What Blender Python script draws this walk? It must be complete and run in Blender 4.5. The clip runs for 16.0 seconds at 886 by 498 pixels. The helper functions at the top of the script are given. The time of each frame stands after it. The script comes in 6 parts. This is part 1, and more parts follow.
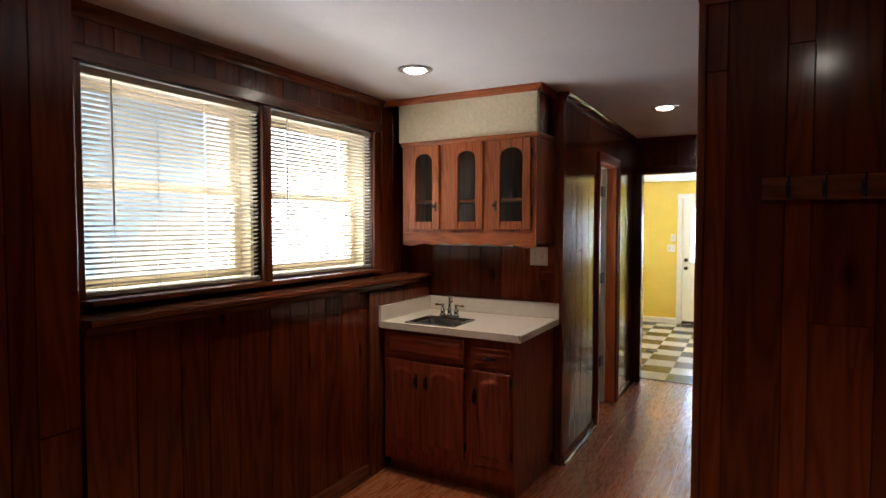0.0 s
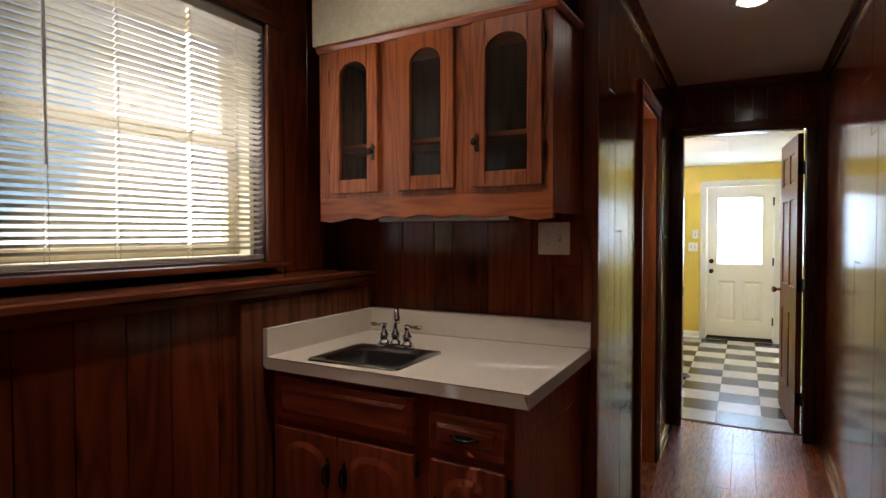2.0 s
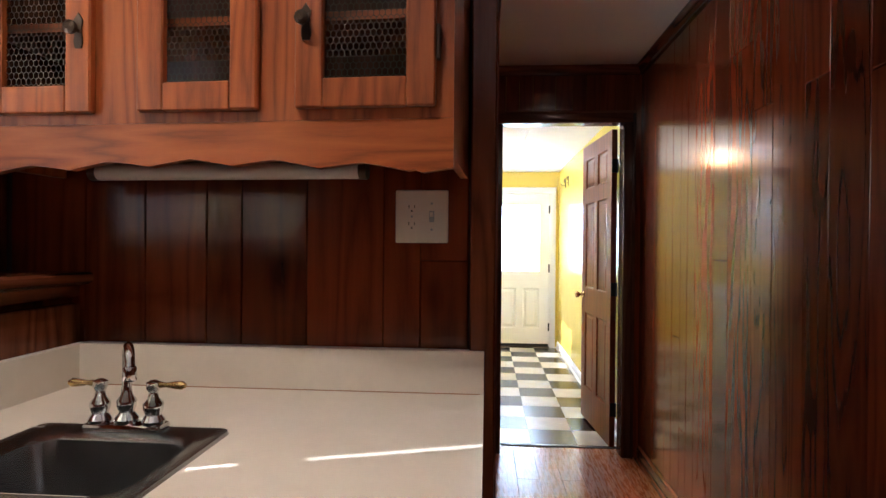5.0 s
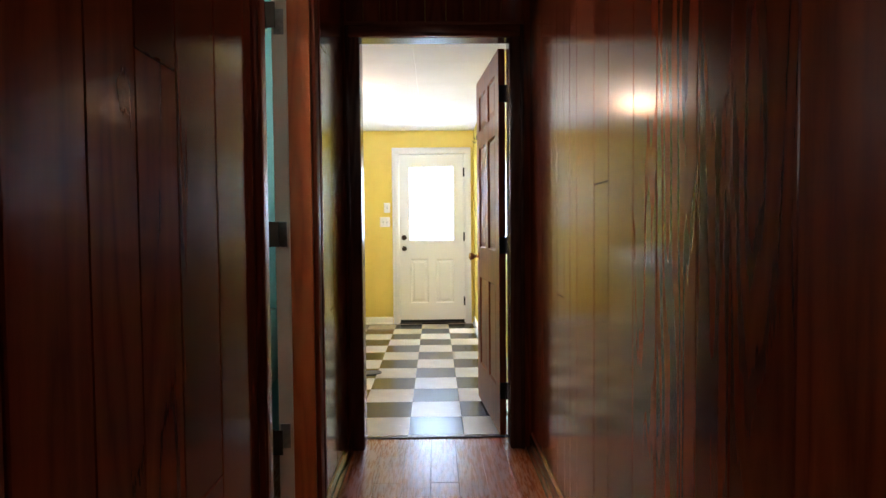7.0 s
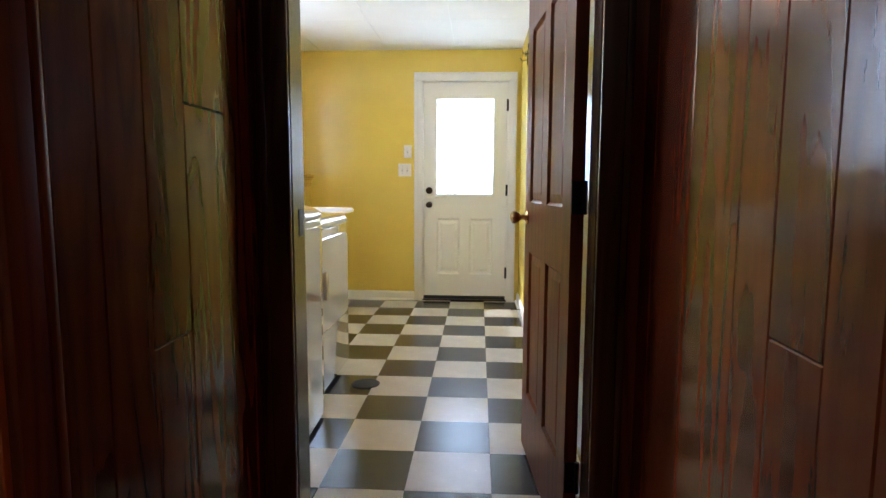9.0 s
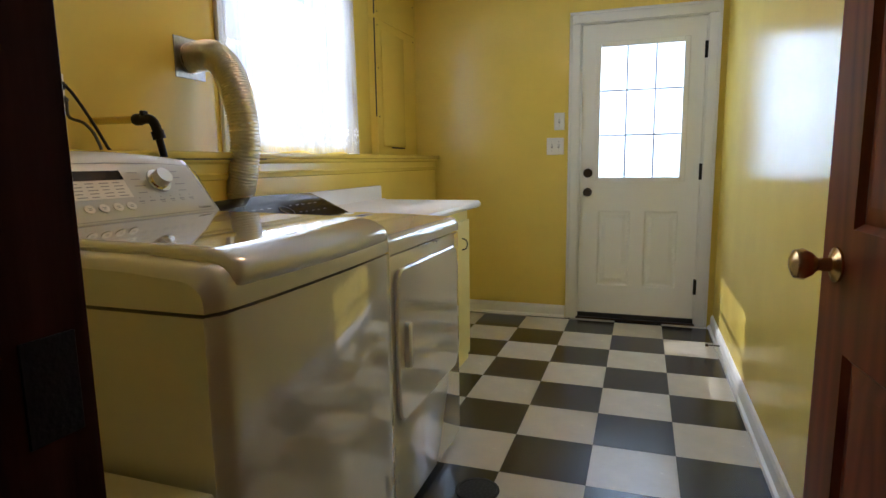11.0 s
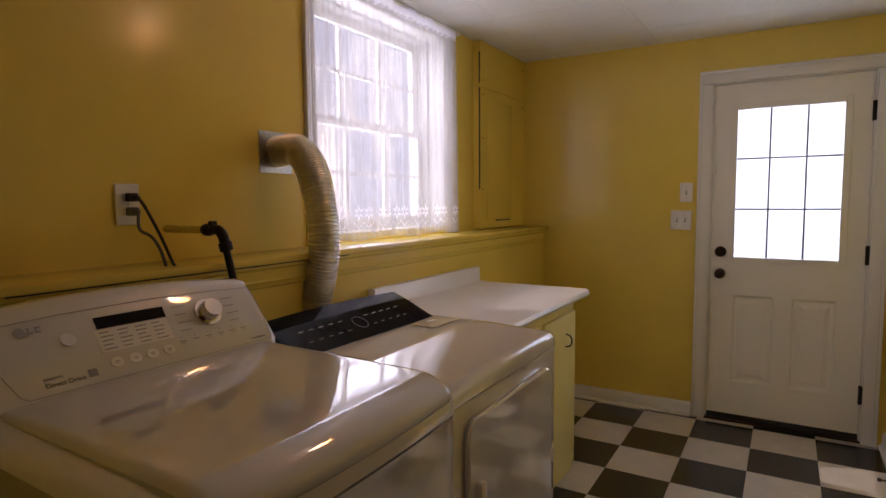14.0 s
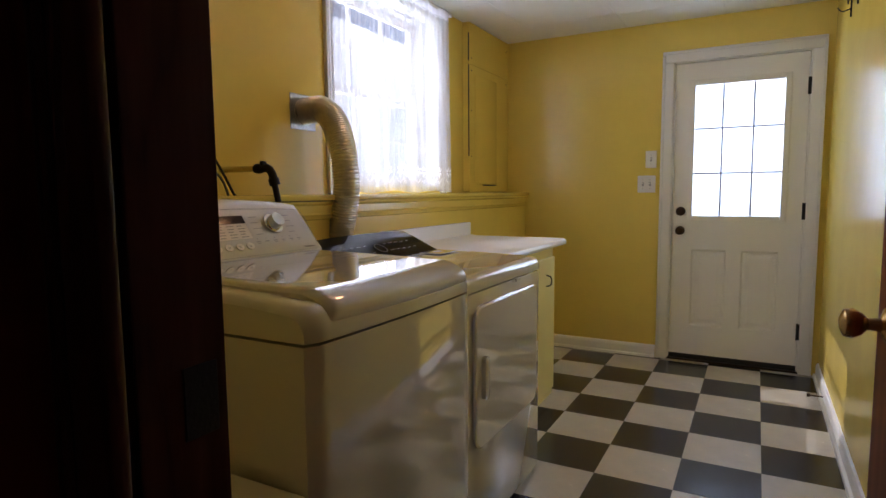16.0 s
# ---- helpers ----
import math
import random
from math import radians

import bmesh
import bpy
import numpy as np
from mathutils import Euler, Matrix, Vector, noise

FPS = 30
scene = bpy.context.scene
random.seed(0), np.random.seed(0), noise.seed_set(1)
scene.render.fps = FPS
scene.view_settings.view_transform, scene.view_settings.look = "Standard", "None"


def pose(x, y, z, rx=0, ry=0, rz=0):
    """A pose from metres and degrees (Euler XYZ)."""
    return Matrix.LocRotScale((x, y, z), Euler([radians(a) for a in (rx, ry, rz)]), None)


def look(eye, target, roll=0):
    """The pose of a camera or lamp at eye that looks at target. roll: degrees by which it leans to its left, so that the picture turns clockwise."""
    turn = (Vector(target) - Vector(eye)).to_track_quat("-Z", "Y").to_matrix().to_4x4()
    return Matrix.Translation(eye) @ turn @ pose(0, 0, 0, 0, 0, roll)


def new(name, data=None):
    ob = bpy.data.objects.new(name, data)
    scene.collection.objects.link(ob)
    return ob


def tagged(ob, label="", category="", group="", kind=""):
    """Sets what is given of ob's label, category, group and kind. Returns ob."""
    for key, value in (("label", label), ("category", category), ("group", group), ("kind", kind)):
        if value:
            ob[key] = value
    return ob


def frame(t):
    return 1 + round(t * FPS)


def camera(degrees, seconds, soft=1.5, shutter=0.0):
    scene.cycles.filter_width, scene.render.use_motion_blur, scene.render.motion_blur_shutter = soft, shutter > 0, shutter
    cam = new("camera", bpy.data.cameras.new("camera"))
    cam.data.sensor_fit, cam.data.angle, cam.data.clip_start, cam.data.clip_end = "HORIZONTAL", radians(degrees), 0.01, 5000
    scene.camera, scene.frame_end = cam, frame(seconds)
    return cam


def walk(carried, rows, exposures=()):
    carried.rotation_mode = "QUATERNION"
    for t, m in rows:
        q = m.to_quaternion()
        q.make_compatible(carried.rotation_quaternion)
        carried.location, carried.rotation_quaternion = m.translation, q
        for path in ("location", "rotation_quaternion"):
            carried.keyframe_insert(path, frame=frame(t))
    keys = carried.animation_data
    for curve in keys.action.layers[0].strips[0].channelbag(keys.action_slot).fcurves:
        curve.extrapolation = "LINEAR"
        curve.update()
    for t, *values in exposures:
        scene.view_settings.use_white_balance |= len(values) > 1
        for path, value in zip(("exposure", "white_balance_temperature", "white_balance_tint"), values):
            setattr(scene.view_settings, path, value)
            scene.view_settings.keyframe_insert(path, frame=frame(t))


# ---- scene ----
cam = camera(74.7, 16.0)
PATH = [
    (0, (0.825, -0.512, 1.579), (-0.134, 1.241, 1.496), 0.0),
    (0.5, (0.645, -0.075, 1.582), (-0.303, 1.684, 1.513), -0.1),
    (1, (0.489, 0.357, 1.563), (-0.443, 2.126, 1.503), -0.1),
    (1.5, (0.354, 0.742, 1.504), (-0.566, 2.516, 1.439), -0.3),
    (2, (0.18, 1.021, 1.392), (-0.742, 2.795, 1.338), -0.1),
    (2.5, (0.057, 1.238, 1.282), (-0.844, 3.023, 1.241), -0.1),
    (3, (-0.074, 1.496, 1.212), (-0.945, 3.296, 1.184), -0.0),
    (3.5, (-0.21, 1.71, 1.149), (-1.022, 3.537, 1.131), -0.1),
    (4, (-0.341, 1.82, 1.153), (-0.936, 3.729, 1.134), 0.4),
    (4.5, (-0.359, 1.826, 1.233), (-0.71, 3.794, 1.219), 0.5),
    (5, (-0.309, 1.822, 1.305), (-0.458, 3.817, 1.294), 0.5),
    (5.2, (-0.269, 1.839, 1.316), (-0.352, 3.838, 1.309), 0.2),
    (7.3, (0.227, 2.76, 1.115), (0.256, 4.758, 1.026), -0.5),
    (7.5, (0.271, 2.896, 1.121), (0.289, 4.894, 1.021), -0.6),
    (7.8, (0.29, 3.107, 1.09), (0.296, 5.104, 0.976), -0.8),
    (8, (0.278, 3.273, 1.069), (0.273, 5.269, 0.938), -0.8),
    (8.2, (0.272, 3.438, 1.064), (0.249, 5.432, 0.915), -0.5),
    (10.3, (0.218, 4.975, 1.06), (-0.21, 6.907, 0.765), -0.9),
    (10.5, (0.225, 5.083, 1.075), (-0.271, 6.997, 0.773), -1.2),
    (11, (0.149, 5.309, 1.108), (-0.493, 7.18, 0.812), -0.8),
    (11.5, (0.132, 5.468, 1.199), (-0.637, 7.291, 0.91), -0.8),
    (12, (0.113, 5.56, 1.287), (-0.763, 7.337, 1.014), -0.6),
    (12.5, (0.102, 5.606, 1.347), (-0.848, 7.347, 1.091), -0.5),
    (13, (0.098, 5.619, 1.387), (-0.886, 7.346, 1.166), -0.4),
    (13.5, (0.1, 5.629, 1.388), (-0.902, 7.35, 1.201), -0.3),
    (14, (0.128, 5.628, 1.327), (-0.889, 7.343, 1.164), -0.4),
    (14.5, (0.149, 5.58, 1.215), (-0.877, 7.288, 1.047), -0.5),
    (15, (0.183, 5.505, 1.167), (-0.835, 7.217, 0.982), -0.4),
    (15.5, (0.201, 5.397, 1.15), (-0.777, 7.131, 0.955), -0.5),
    (16, (0.248, 5.206, 1.16), (-0.699, 6.957, 0.966), -0.5),
]
EXPOSURES = [(0.0, 1.65, 5700, 13), (1.5, 1.1, 5600, 12), (3.5, 1.8, 5800, 18), (5.0, 1.95, 5500, 16), (7.5, 1.4, 5500, 16), (8.2, 1.25, 5500, 16),
             (10.5, 0.2, 5500, 13), (11.0, 0.05, 5500, 14), (12.0, -0.4, 5900, 24), (13.5, -0.82, 6500, 34), (14.5, -0.72, 6450, 35), (16.0, -0.3, 5800, 23)]
walk(cam, [(t, look(eye, target, roll)) for t, eye, target, roll in PATH], EXPOSURES)

# ---- light ----
SUN_TO = Vector((2.12, 0.70, -1.60)).normalized()
world = bpy.data.worlds.new("world")
scene.world = world
world.use_nodes = True
wn = world.node_tree.nodes
sky = wn.new("ShaderNodeTexSky")
sky.sky_type, sky.sun_disc = "NISHITA", False
sky.sun_elevation = math.asin(-SUN_TO.z)
sky.sun_rotation = math.atan2(-SUN_TO.x, -SUN_TO.y)
world.node_tree.links.new(sky.outputs["Color"], wn["Background"].inputs["Color"])
wn["Background"].inputs["Strength"].default_value = 0.12

sun = new("sun", bpy.data.lights.new("sun", "SUN"))
sun.data.energy, sun.data.angle, sun.data.color = 5.0, radians(0.5), (1.0, 0.94, 0.84)
sun.matrix_world = look((-12, -3, 9), Vector((-12, -3, 9)) + SUN_TO)


def area(name, eye, target, w, h, watts, color):
    la = new(name, bpy.data.lights.new(name, "AREA"))
    la.data.shape, la.data.size, la.data.size_y = "RECTANGLE", w, h
    la.data.energy, la.data.color = watts, color
    la.matrix_world = look(eye, target)
    return la


area("skylight_room", (-2.45, 1.77, 3.1), (-1.5, 1.77, 1.7), 2.4, 0.9, 86, (0.86, 0.93, 1.0))
# added fill lamp outside, aimed up through the windows to brighten the ceiling
area("ceiling_fill", (-2.2, 1.77, 0.9), (-1.5, 1.77, 1.9), 2.2, 0.6, 46, (1.0, 0.95, 0.86))
area("skylight_laundry", (-1.85, 7.9, 1.75), (0, 7.9, 1.6), 1.2, 1.1, 35, (0.84, 0.92, 1.0))
area("skylight_door", (0.12, 9.75, 1.45), (0.12, 8.0, 1.2), 0.62, 0.98, 17, (0.80, 0.91, 1.0))
area("skylight_bathroom", (-1.95, 3.8, 1.9), (-1.0, 4.64, 1.2), 0.8, 0.8, 24, (1.0, 0.88, 0.72))


def spot(name, x, y, z, watts):
    la = new(name, bpy.data.lights.new(name, "SPOT"))
    la.data.energy, la.data.color = watts, (1.0, 0.80, 0.55)
    la.data.spot_size, la.data.spot_blend, la.data.shadow_soft_size = radians(110), 0.9, 0.03
    la.matrix_world = pose(x, y, z)


spot("downlight_lamp", -0.85, 2.235, 2.40, 14)
spot("downlight_lamp", 0.20, 3.97, 2.40, 2.2)
spot("downlight_lamp", 1.10, 0.55, 2.40, 22)
bulb = new("ceiling_lamp_light", bpy.data.lights.new("ceiling_lamp_light", "POINT"))
bulb.data.energy, bulb.data.color, bulb.data.shadow_soft_size = 3.6, (1.0, 0.46, 0.16), 0.05
bulb.location = (-0.55, 7.3, 2.12)

# ---- materials ----


def mat(name):
    m = bpy.data.materials.new(name)
    m.use_nodes = True
    nt = m.node_tree
    return m, nt, nt.nodes, nt.links, nt.nodes["Principled BSDF"]


def node(nt, kind, **kw):
    n = nt.nodes.new(kind)
    for k, v in kw.items():
        if k in n.inputs:
            n.inputs[k].default_value = v
    return n


def ramp(nt, fac, stops):
    r = nt.nodes.new("ShaderNodeValToRGB")
    while len(r.color_ramp.elements) < len(stops):
        r.color_ramp.elements.new(0.5)
    for e, (p, c) in zip(r.color_ramp.elements, stops):
        e.position, e.color = p, (*c, 1)
    nt.links.new(fac, r.inputs["Fac"])
    return r.outputs["Color"]


def bump(nt, bs, height, strength, distance=0.002):
    b = nt.nodes.new("ShaderNodeBump")
    b.inputs["Strength"].default_value, b.inputs["Distance"].default_value = strength, distance
    nt.links.new(height, b.inputs["Height"])
    nt.links.new(b.outputs["Normal"], bs.inputs["Normal"])


def wood(name, dark, mid, light, rough=0.20, axis=2, knots=True, coat=0.10, vary=0.35, scale=1.0, gloss=0.36, relief=0.05):
    """Stained wood with its grain along an axis of the world (0 x, 1 y, 2 z)."""
    m, nt, n, l, bs = mat(name)
    tc, info = n.new("ShaderNodeTexCoord"), n.new("ShaderNodeObjectInfo")
    shift = n.new("ShaderNodeVectorMath")
    shift.operation = "MULTIPLY_ADD"
    l.new(info.outputs["Random"], shift.inputs[0])
    shift.inputs[1].default_value = (7.3, 5.1, 9.7)
    l.new(tc.outputs["Object"], shift.inputs[2])
    mp = n.new("ShaderNodeMapping")
    s = [9.0 * scale] * 3
    s[axis] = 0.75 * scale
    mp.inputs["Scale"].default_value = s
    l.new(shift.outputs[0], mp.inputs["Vector"])
    big = node(nt, "ShaderNodeTexNoise", Scale=0.75, Detail=2.0, Roughness=0.45)
    l.new(mp.outputs[0], big.inputs["Vector"])
    ring = n.new("ShaderNodeMath")
    ring.operation = "MULTIPLY"
    ring.inputs[1].default_value = 10.0
    l.new(big.outputs["Fac"], ring.inputs[0])
    fr = n.new("ShaderNodeMath")
    fr.operation = "PINGPONG"
    fr.inputs[1].default_value = 0.5
    l.new(ring.outputs[0], fr.inputs[0])
    fine = node(nt, "ShaderNodeTexNoise", Scale=14.0, Detail=4.0, Roughness=0.7)
    l.new(mp.outputs[0], fine.inputs["Vector"])
    mix = n.new("ShaderNodeMath")
    mix.operation = "MULTIPLY_ADD"
    mix.inputs[1].default_value = 0.9
    l.new(fr.outputs[0], mix.inputs[0])
    f2 = n.new("ShaderNodeMath")
    f2.operation = "MULTIPLY_ADD"
    f2.inputs[1].default_value, f2.inputs[2].default_value = 0.45, 0.02
    l.new(fine.outputs["Fac"], f2.inputs[0])
    l.new(f2.outputs[0], mix.inputs[2])
    col = ramp(nt, mix.outputs[0], [(0.1, dark), (0.45, mid), (0.95, light)])
    hsv = n.new("ShaderNodeHueSaturation")
    v = n.new("ShaderNodeMapRange")
    v.inputs["To Min"].default_value, v.inputs["To Max"].default_value = 1 - vary, 1 + vary
    l.new(info.outputs["Random"], v.inputs["Value"])
    l.new(v.outputs[0], hsv.inputs["Value"])
    l.new(col, hsv.inputs["Color"])
    out = hsv.outputs[0]
    if knots:
        mk = n.new("ShaderNodeMapping")
        sk = [5.0] * 3
        sk[axis] = 2.0
        mk.inputs["Scale"].default_value = sk
        l.new(shift.outputs[0], mk.inputs["Vector"])
        vo = node(nt, "ShaderNodeTexVoronoi", Scale=1.0)
        l.new(mk.outputs[0], vo.inputs["Vector"])
        kn = ramp(nt, vo.outputs["Distance"], [(0.05, (0.2, 0.2, 0.2)), (0.10, (0.65, 0.65, 0.65)), (0.16, (1, 1, 1))])
        mx = n.new("ShaderNodeMix")
        mx.data_type, mx.blend_type = "RGBA", "MULTIPLY"
        mx.inputs["Factor"].default_value = 0.8
        l.new(out, mx.inputs["A"])
        l.new(kn, mx.inputs["B"])
        out = mx.outputs["Result"]
    l.new(out, bs.inputs["Base Color"])
    rr = n.new("ShaderNodeMapRange")
    rr.inputs["To Min"].default_value, rr.inputs["To Max"].default_value = rough - 0.02, rough + 0.05
    l.new(fine.outputs["Fac"], rr.inputs["Value"])
    l.new(rr.outputs[0], bs.inputs["Roughness"])
    bs.inputs["Coat Weight"].default_value, bs.inputs["Coat Roughness"].default_value = coat, 0.15
    bs.inputs["Specular IOR Level"].default_value = gloss
    bump(nt, bs, mix.outputs[0], relief, 0.0006)
    return m


def plain(name, color, rough=0.5, metal=0.0, bumpy=0.0, bscale=60.0, vary=0.06, coat=0.0, blotch=3.0):
    """Paint, plastic or metal with slight blotches and a fine relief."""
    m, nt, n, l, bs = mat(name)
    tc = n.new("ShaderNodeTexCoord")
    a = node(nt, "ShaderNodeTexNoise", Scale=blotch, Detail=5.0, Roughness=0.6)
    l.new(tc.outputs["Object"], a.inputs["Vector"])
    lo = tuple(max(0.0, c * (1 - vary)) for c in color)
    hi = tuple(min(1.0, c * (1 + vary)) for c in color)
    l.new(ramp(nt, a.outputs["Fac"], [(0.3, lo), (0.7, hi)]), bs.inputs["Base Color"])
    r = n.new("ShaderNodeMapRange")
    r.inputs["To Min"].default_value, r.inputs["To Max"].default_value = max(0.03, rough * 0.85), min(1.0, rough * 1.15)
    l.new(a.outputs["Fac"], r.inputs["Value"])
    l.new(r.outputs[0], bs.inputs["Roughness"])
    bs.inputs["Metallic"].default_value = metal
    bs.inputs["Coat Weight"].default_value, bs.inputs["Coat Roughness"].default_value = coat, 0.04
    if bumpy:
        b = node(nt, "ShaderNodeTexNoise", Scale=bscale, Detail=3.0)
        l.new(tc.outputs["Object"], b.inputs["Vector"])
        bump(nt, bs, b.outputs["Fac"], bumpy, 0.002)
    return m


PINE = wood("stained_pine", (0.067, 0.0125, 0.0042), (0.124, 0.0245, 0.0078), (0.173, 0.037, 0.0115), rough=0.14, gloss=0.38, relief=0.01)
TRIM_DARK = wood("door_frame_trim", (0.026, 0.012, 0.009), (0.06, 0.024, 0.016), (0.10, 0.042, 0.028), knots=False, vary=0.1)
TRIM_Z = wood("dark_trim_upright", (0.055, 0.014, 0.006), (0.15, 0.041, 0.016), (0.23, 0.07, 0.029), knots=False, vary=0.15)
TRIM_Y = wood("dark_trim_long", (0.045, 0.012, 0.006), (0.13, 0.038, 0.016), (0.2, 0.065, 0.03), axis=1, knots=False, vary=0.15)
TRIM_X = wood("dark_trim_cross", (0.045, 0.012, 0.006), (0.13, 0.038, 0.016), (0.2, 0.065, 0.03), axis=0, knots=False, vary=0.15)
OAK = wood("oak_upright", (0.14, 0.031, 0.0085), (0.335, 0.082, 0.018), (0.46, 0.130, 0.030), knots=False, vary=0.1, coat=0.15, rough=0.36, scale=1.6)
OAK_X = wood("oak_cross", (0.14, 0.031, 0.0085), (0.335, 0.082, 0.018), (0.46, 0.130, 0.030), axis=0, knots=False, vary=0.1, coat=0.15, rough=0.36, scale=1.6)
BASEWOOD = wood("base_cabinet_wood", (0.12, 0.02, 0.009), (0.25, 0.05, 0.019), (0.33, 0.078, 0.028), knots=False, vary=0.1, coat=0.2, rough=0.34)
BASEWOOD_X = wood("base_cabinet_cross", (0.12, 0.02, 0.009), (0.25, 0.05, 0.019), (0.33, 0.078, 0.028), axis=0, knots=False, vary=0.1, coat=0.2, rough=0.34)
DOORWOOD = wood("door_wood", (0.09, 0.018, 0.007), (0.175, 0.038, 0.014), (0.24, 0.06, 0.023), gloss=0.16, knots=False, vary=0.05, coat=0.15, rough=0.35)
ORANGE = wood("orange_door_wood", (0.46, 0.10, 0.022), (0.64, 0.15, 0.032), (0.70, 0.19, 0.045), knots=False, vary=0.05, coat=0.1, rough=0.4)
FLOORWOOD = wood("floor_board", (0.26, 0.075, 0.026), (0.42, 0.135, 0.048), (0.50, 0.18, 0.068), axis=1, knots=False, vary=0.09, coat=0.35, rough=0.26, relief=0.015)
YELLOW = plain("yellow_paint", (0.78, 0.595, 0.112), 0.20, bumpy=0.025, bscale=40, vary=0.035)
YELLOW_CAB = plain("yellow_cabinet_paint", (0.80, 0.69, 0.25), 0.35, bumpy=0.05, vary=0.03)
WHITE_TRIM = plain("white_trim_paint", (0.80, 0.79, 0.75), 0.35, bumpy=0.05, vary=0.03)
WHITE_DOOR = plain("white_door_paint", (0.82, 0.81, 0.76), 0.4, bumpy=0.08, bscale=120, vary=0.02)
CEILING = plain("ceiling_paint", (0.80, 0.79, 0.76), 0.85, bumpy=0.12, bscale=70, vary=0.04, blotch=1.5)
CEIL_TILE = plain("ceiling_tile_paint", (0.80, 0.80, 0.76), 0.8, bumpy=0.2, bscale=150, vary=0.03)
TEAL = plain("teal_paint", (0.22, 0.50, 0.46), 0.5, vary=0.04)
WALLPAPER = plain("cream_wallpaper", (0.70, 0.60, 0.40), 0.75, bumpy=0.3, bscale=140, vary=0.10, blotch=45)
LAMINATE = plain("cream_laminate", (0.74, 0.67, 0.58), 0.38, vary=0.03, blotch=20)
LAMINATE_DARK = plain("laminate_seam", (0.35, 0.18, 0.09), 0.6)
WHITE_LAM = plain("white_laminate", (0.80, 0.79, 0.76), 0.25, vary=0.02)
ENAMEL = plain("white_enamel", (0.68, 0.655, 0.62), 0.03, vary=0.01, coat=1.0)
CREAM_PLASTIC = plain("cream_plastic", (0.78, 0.75, 0.69), 0.35, vary=0.02)
GREY_PRINT = plain("grey_print", (0.30, 0.30, 0.30), 0.5)
DARK_PRINT = plain("dark_print", (0.06, 0.06, 0.06), 0.5)
BLACK = plain("black_gloss", (0.008, 0.009, 0.014), 0.09, coat=0.0)
BLACK_MATT = plain("black_matt", (0.02, 0.02, 0.02), 0.6)
GREY_CABLE = plain("grey_rubber", (0.12, 0.12, 0.12), 0.6)
IRON = plain("black_iron", (0.018, 0.016, 0.015), 0.45, metal=0.6, bumpy=0.3, bscale=200)
BRONZE = plain("dark_bronze", (0.06, 0.04, 0.028), 0.35, metal=0.9)
BRASS = plain("aged_brass", (0.50, 0.33, 0.14), 0.25, metal=1.0, vary=0.15, blotch=30)
CHROME = plain("chrome", (0.72, 0.72, 0.72), 0.07, metal=1.0, vary=0.02)
STEEL = plain("brushed_steel", (0.42, 0.42, 0.42), 0.26, metal=1.0, vary=0.1, blotch=12)
FOIL = plain("duct_foil", (0.74, 0.72, 0.66), 0.36, metal=1.0, bumpy=0.25, bscale=60, vary=0.12, blotch=40)
PLATE = plain("almond_plate", (0.62, 0.52, 0.42), 0.35)
PLATE_WHITE = plain("white_plate", (0.8, 0.78, 0.74), 0.35)
RED = plain("red_enamel", (0.26, 0.015, 0.012), 0.4)
GALV = plain("galvanised_plate", (0.45, 0.45, 0.44), 0.35, metal=1.0, vary=0.2, blotch=60)
TILE_DARK = plain("dark_vinyl_tile", (0.019, 0.019, 0.026), 0.22, vary=0.05, blotch=6)
TILE_LIGHT = plain("light_vinyl_tile", (0.56, 0.52, 0.45), 0.26, vary=0.06, blotch=9)
GROUT = plain("tile_joint", (0.06, 0.055, 0.05), 0.8)
SUBFLOOR = plain("board_joint", (0.14, 0.05, 0.02), 0.8)
GROOVE = plain("panel_groove", (0.03, 0.01, 0.005), 0.7)
PLASTER = plain("plaster", (0.6, 0.58, 0.54), 0.9)
MESH_WIRE = plain("cabinet_wire", (0.07, 0.055, 0.04), 0.4, metal=0.8)
GRASS = plain("lawn", (0.07, 0.10, 0.035), 0.9, bumpy=1.0, bscale=30, vary=0.4)
EXTERIOR = plain("outer_wall", (0.5, 0.47, 0.42), 0.9)


def glow(name, color, strength):
    m, nt, n, l, bs = mat(name)
    bs.inputs["Base Color"].default_value = (0.8, 0.8, 0.8, 1)
    bs.inputs["Emission Color"].default_value = (*color, 1)
    bs.inputs["Emission Strength"].default_value = strength
    return m


LAMP = glow("lamp_glow", (1.0, 0.86, 0.62), 14)


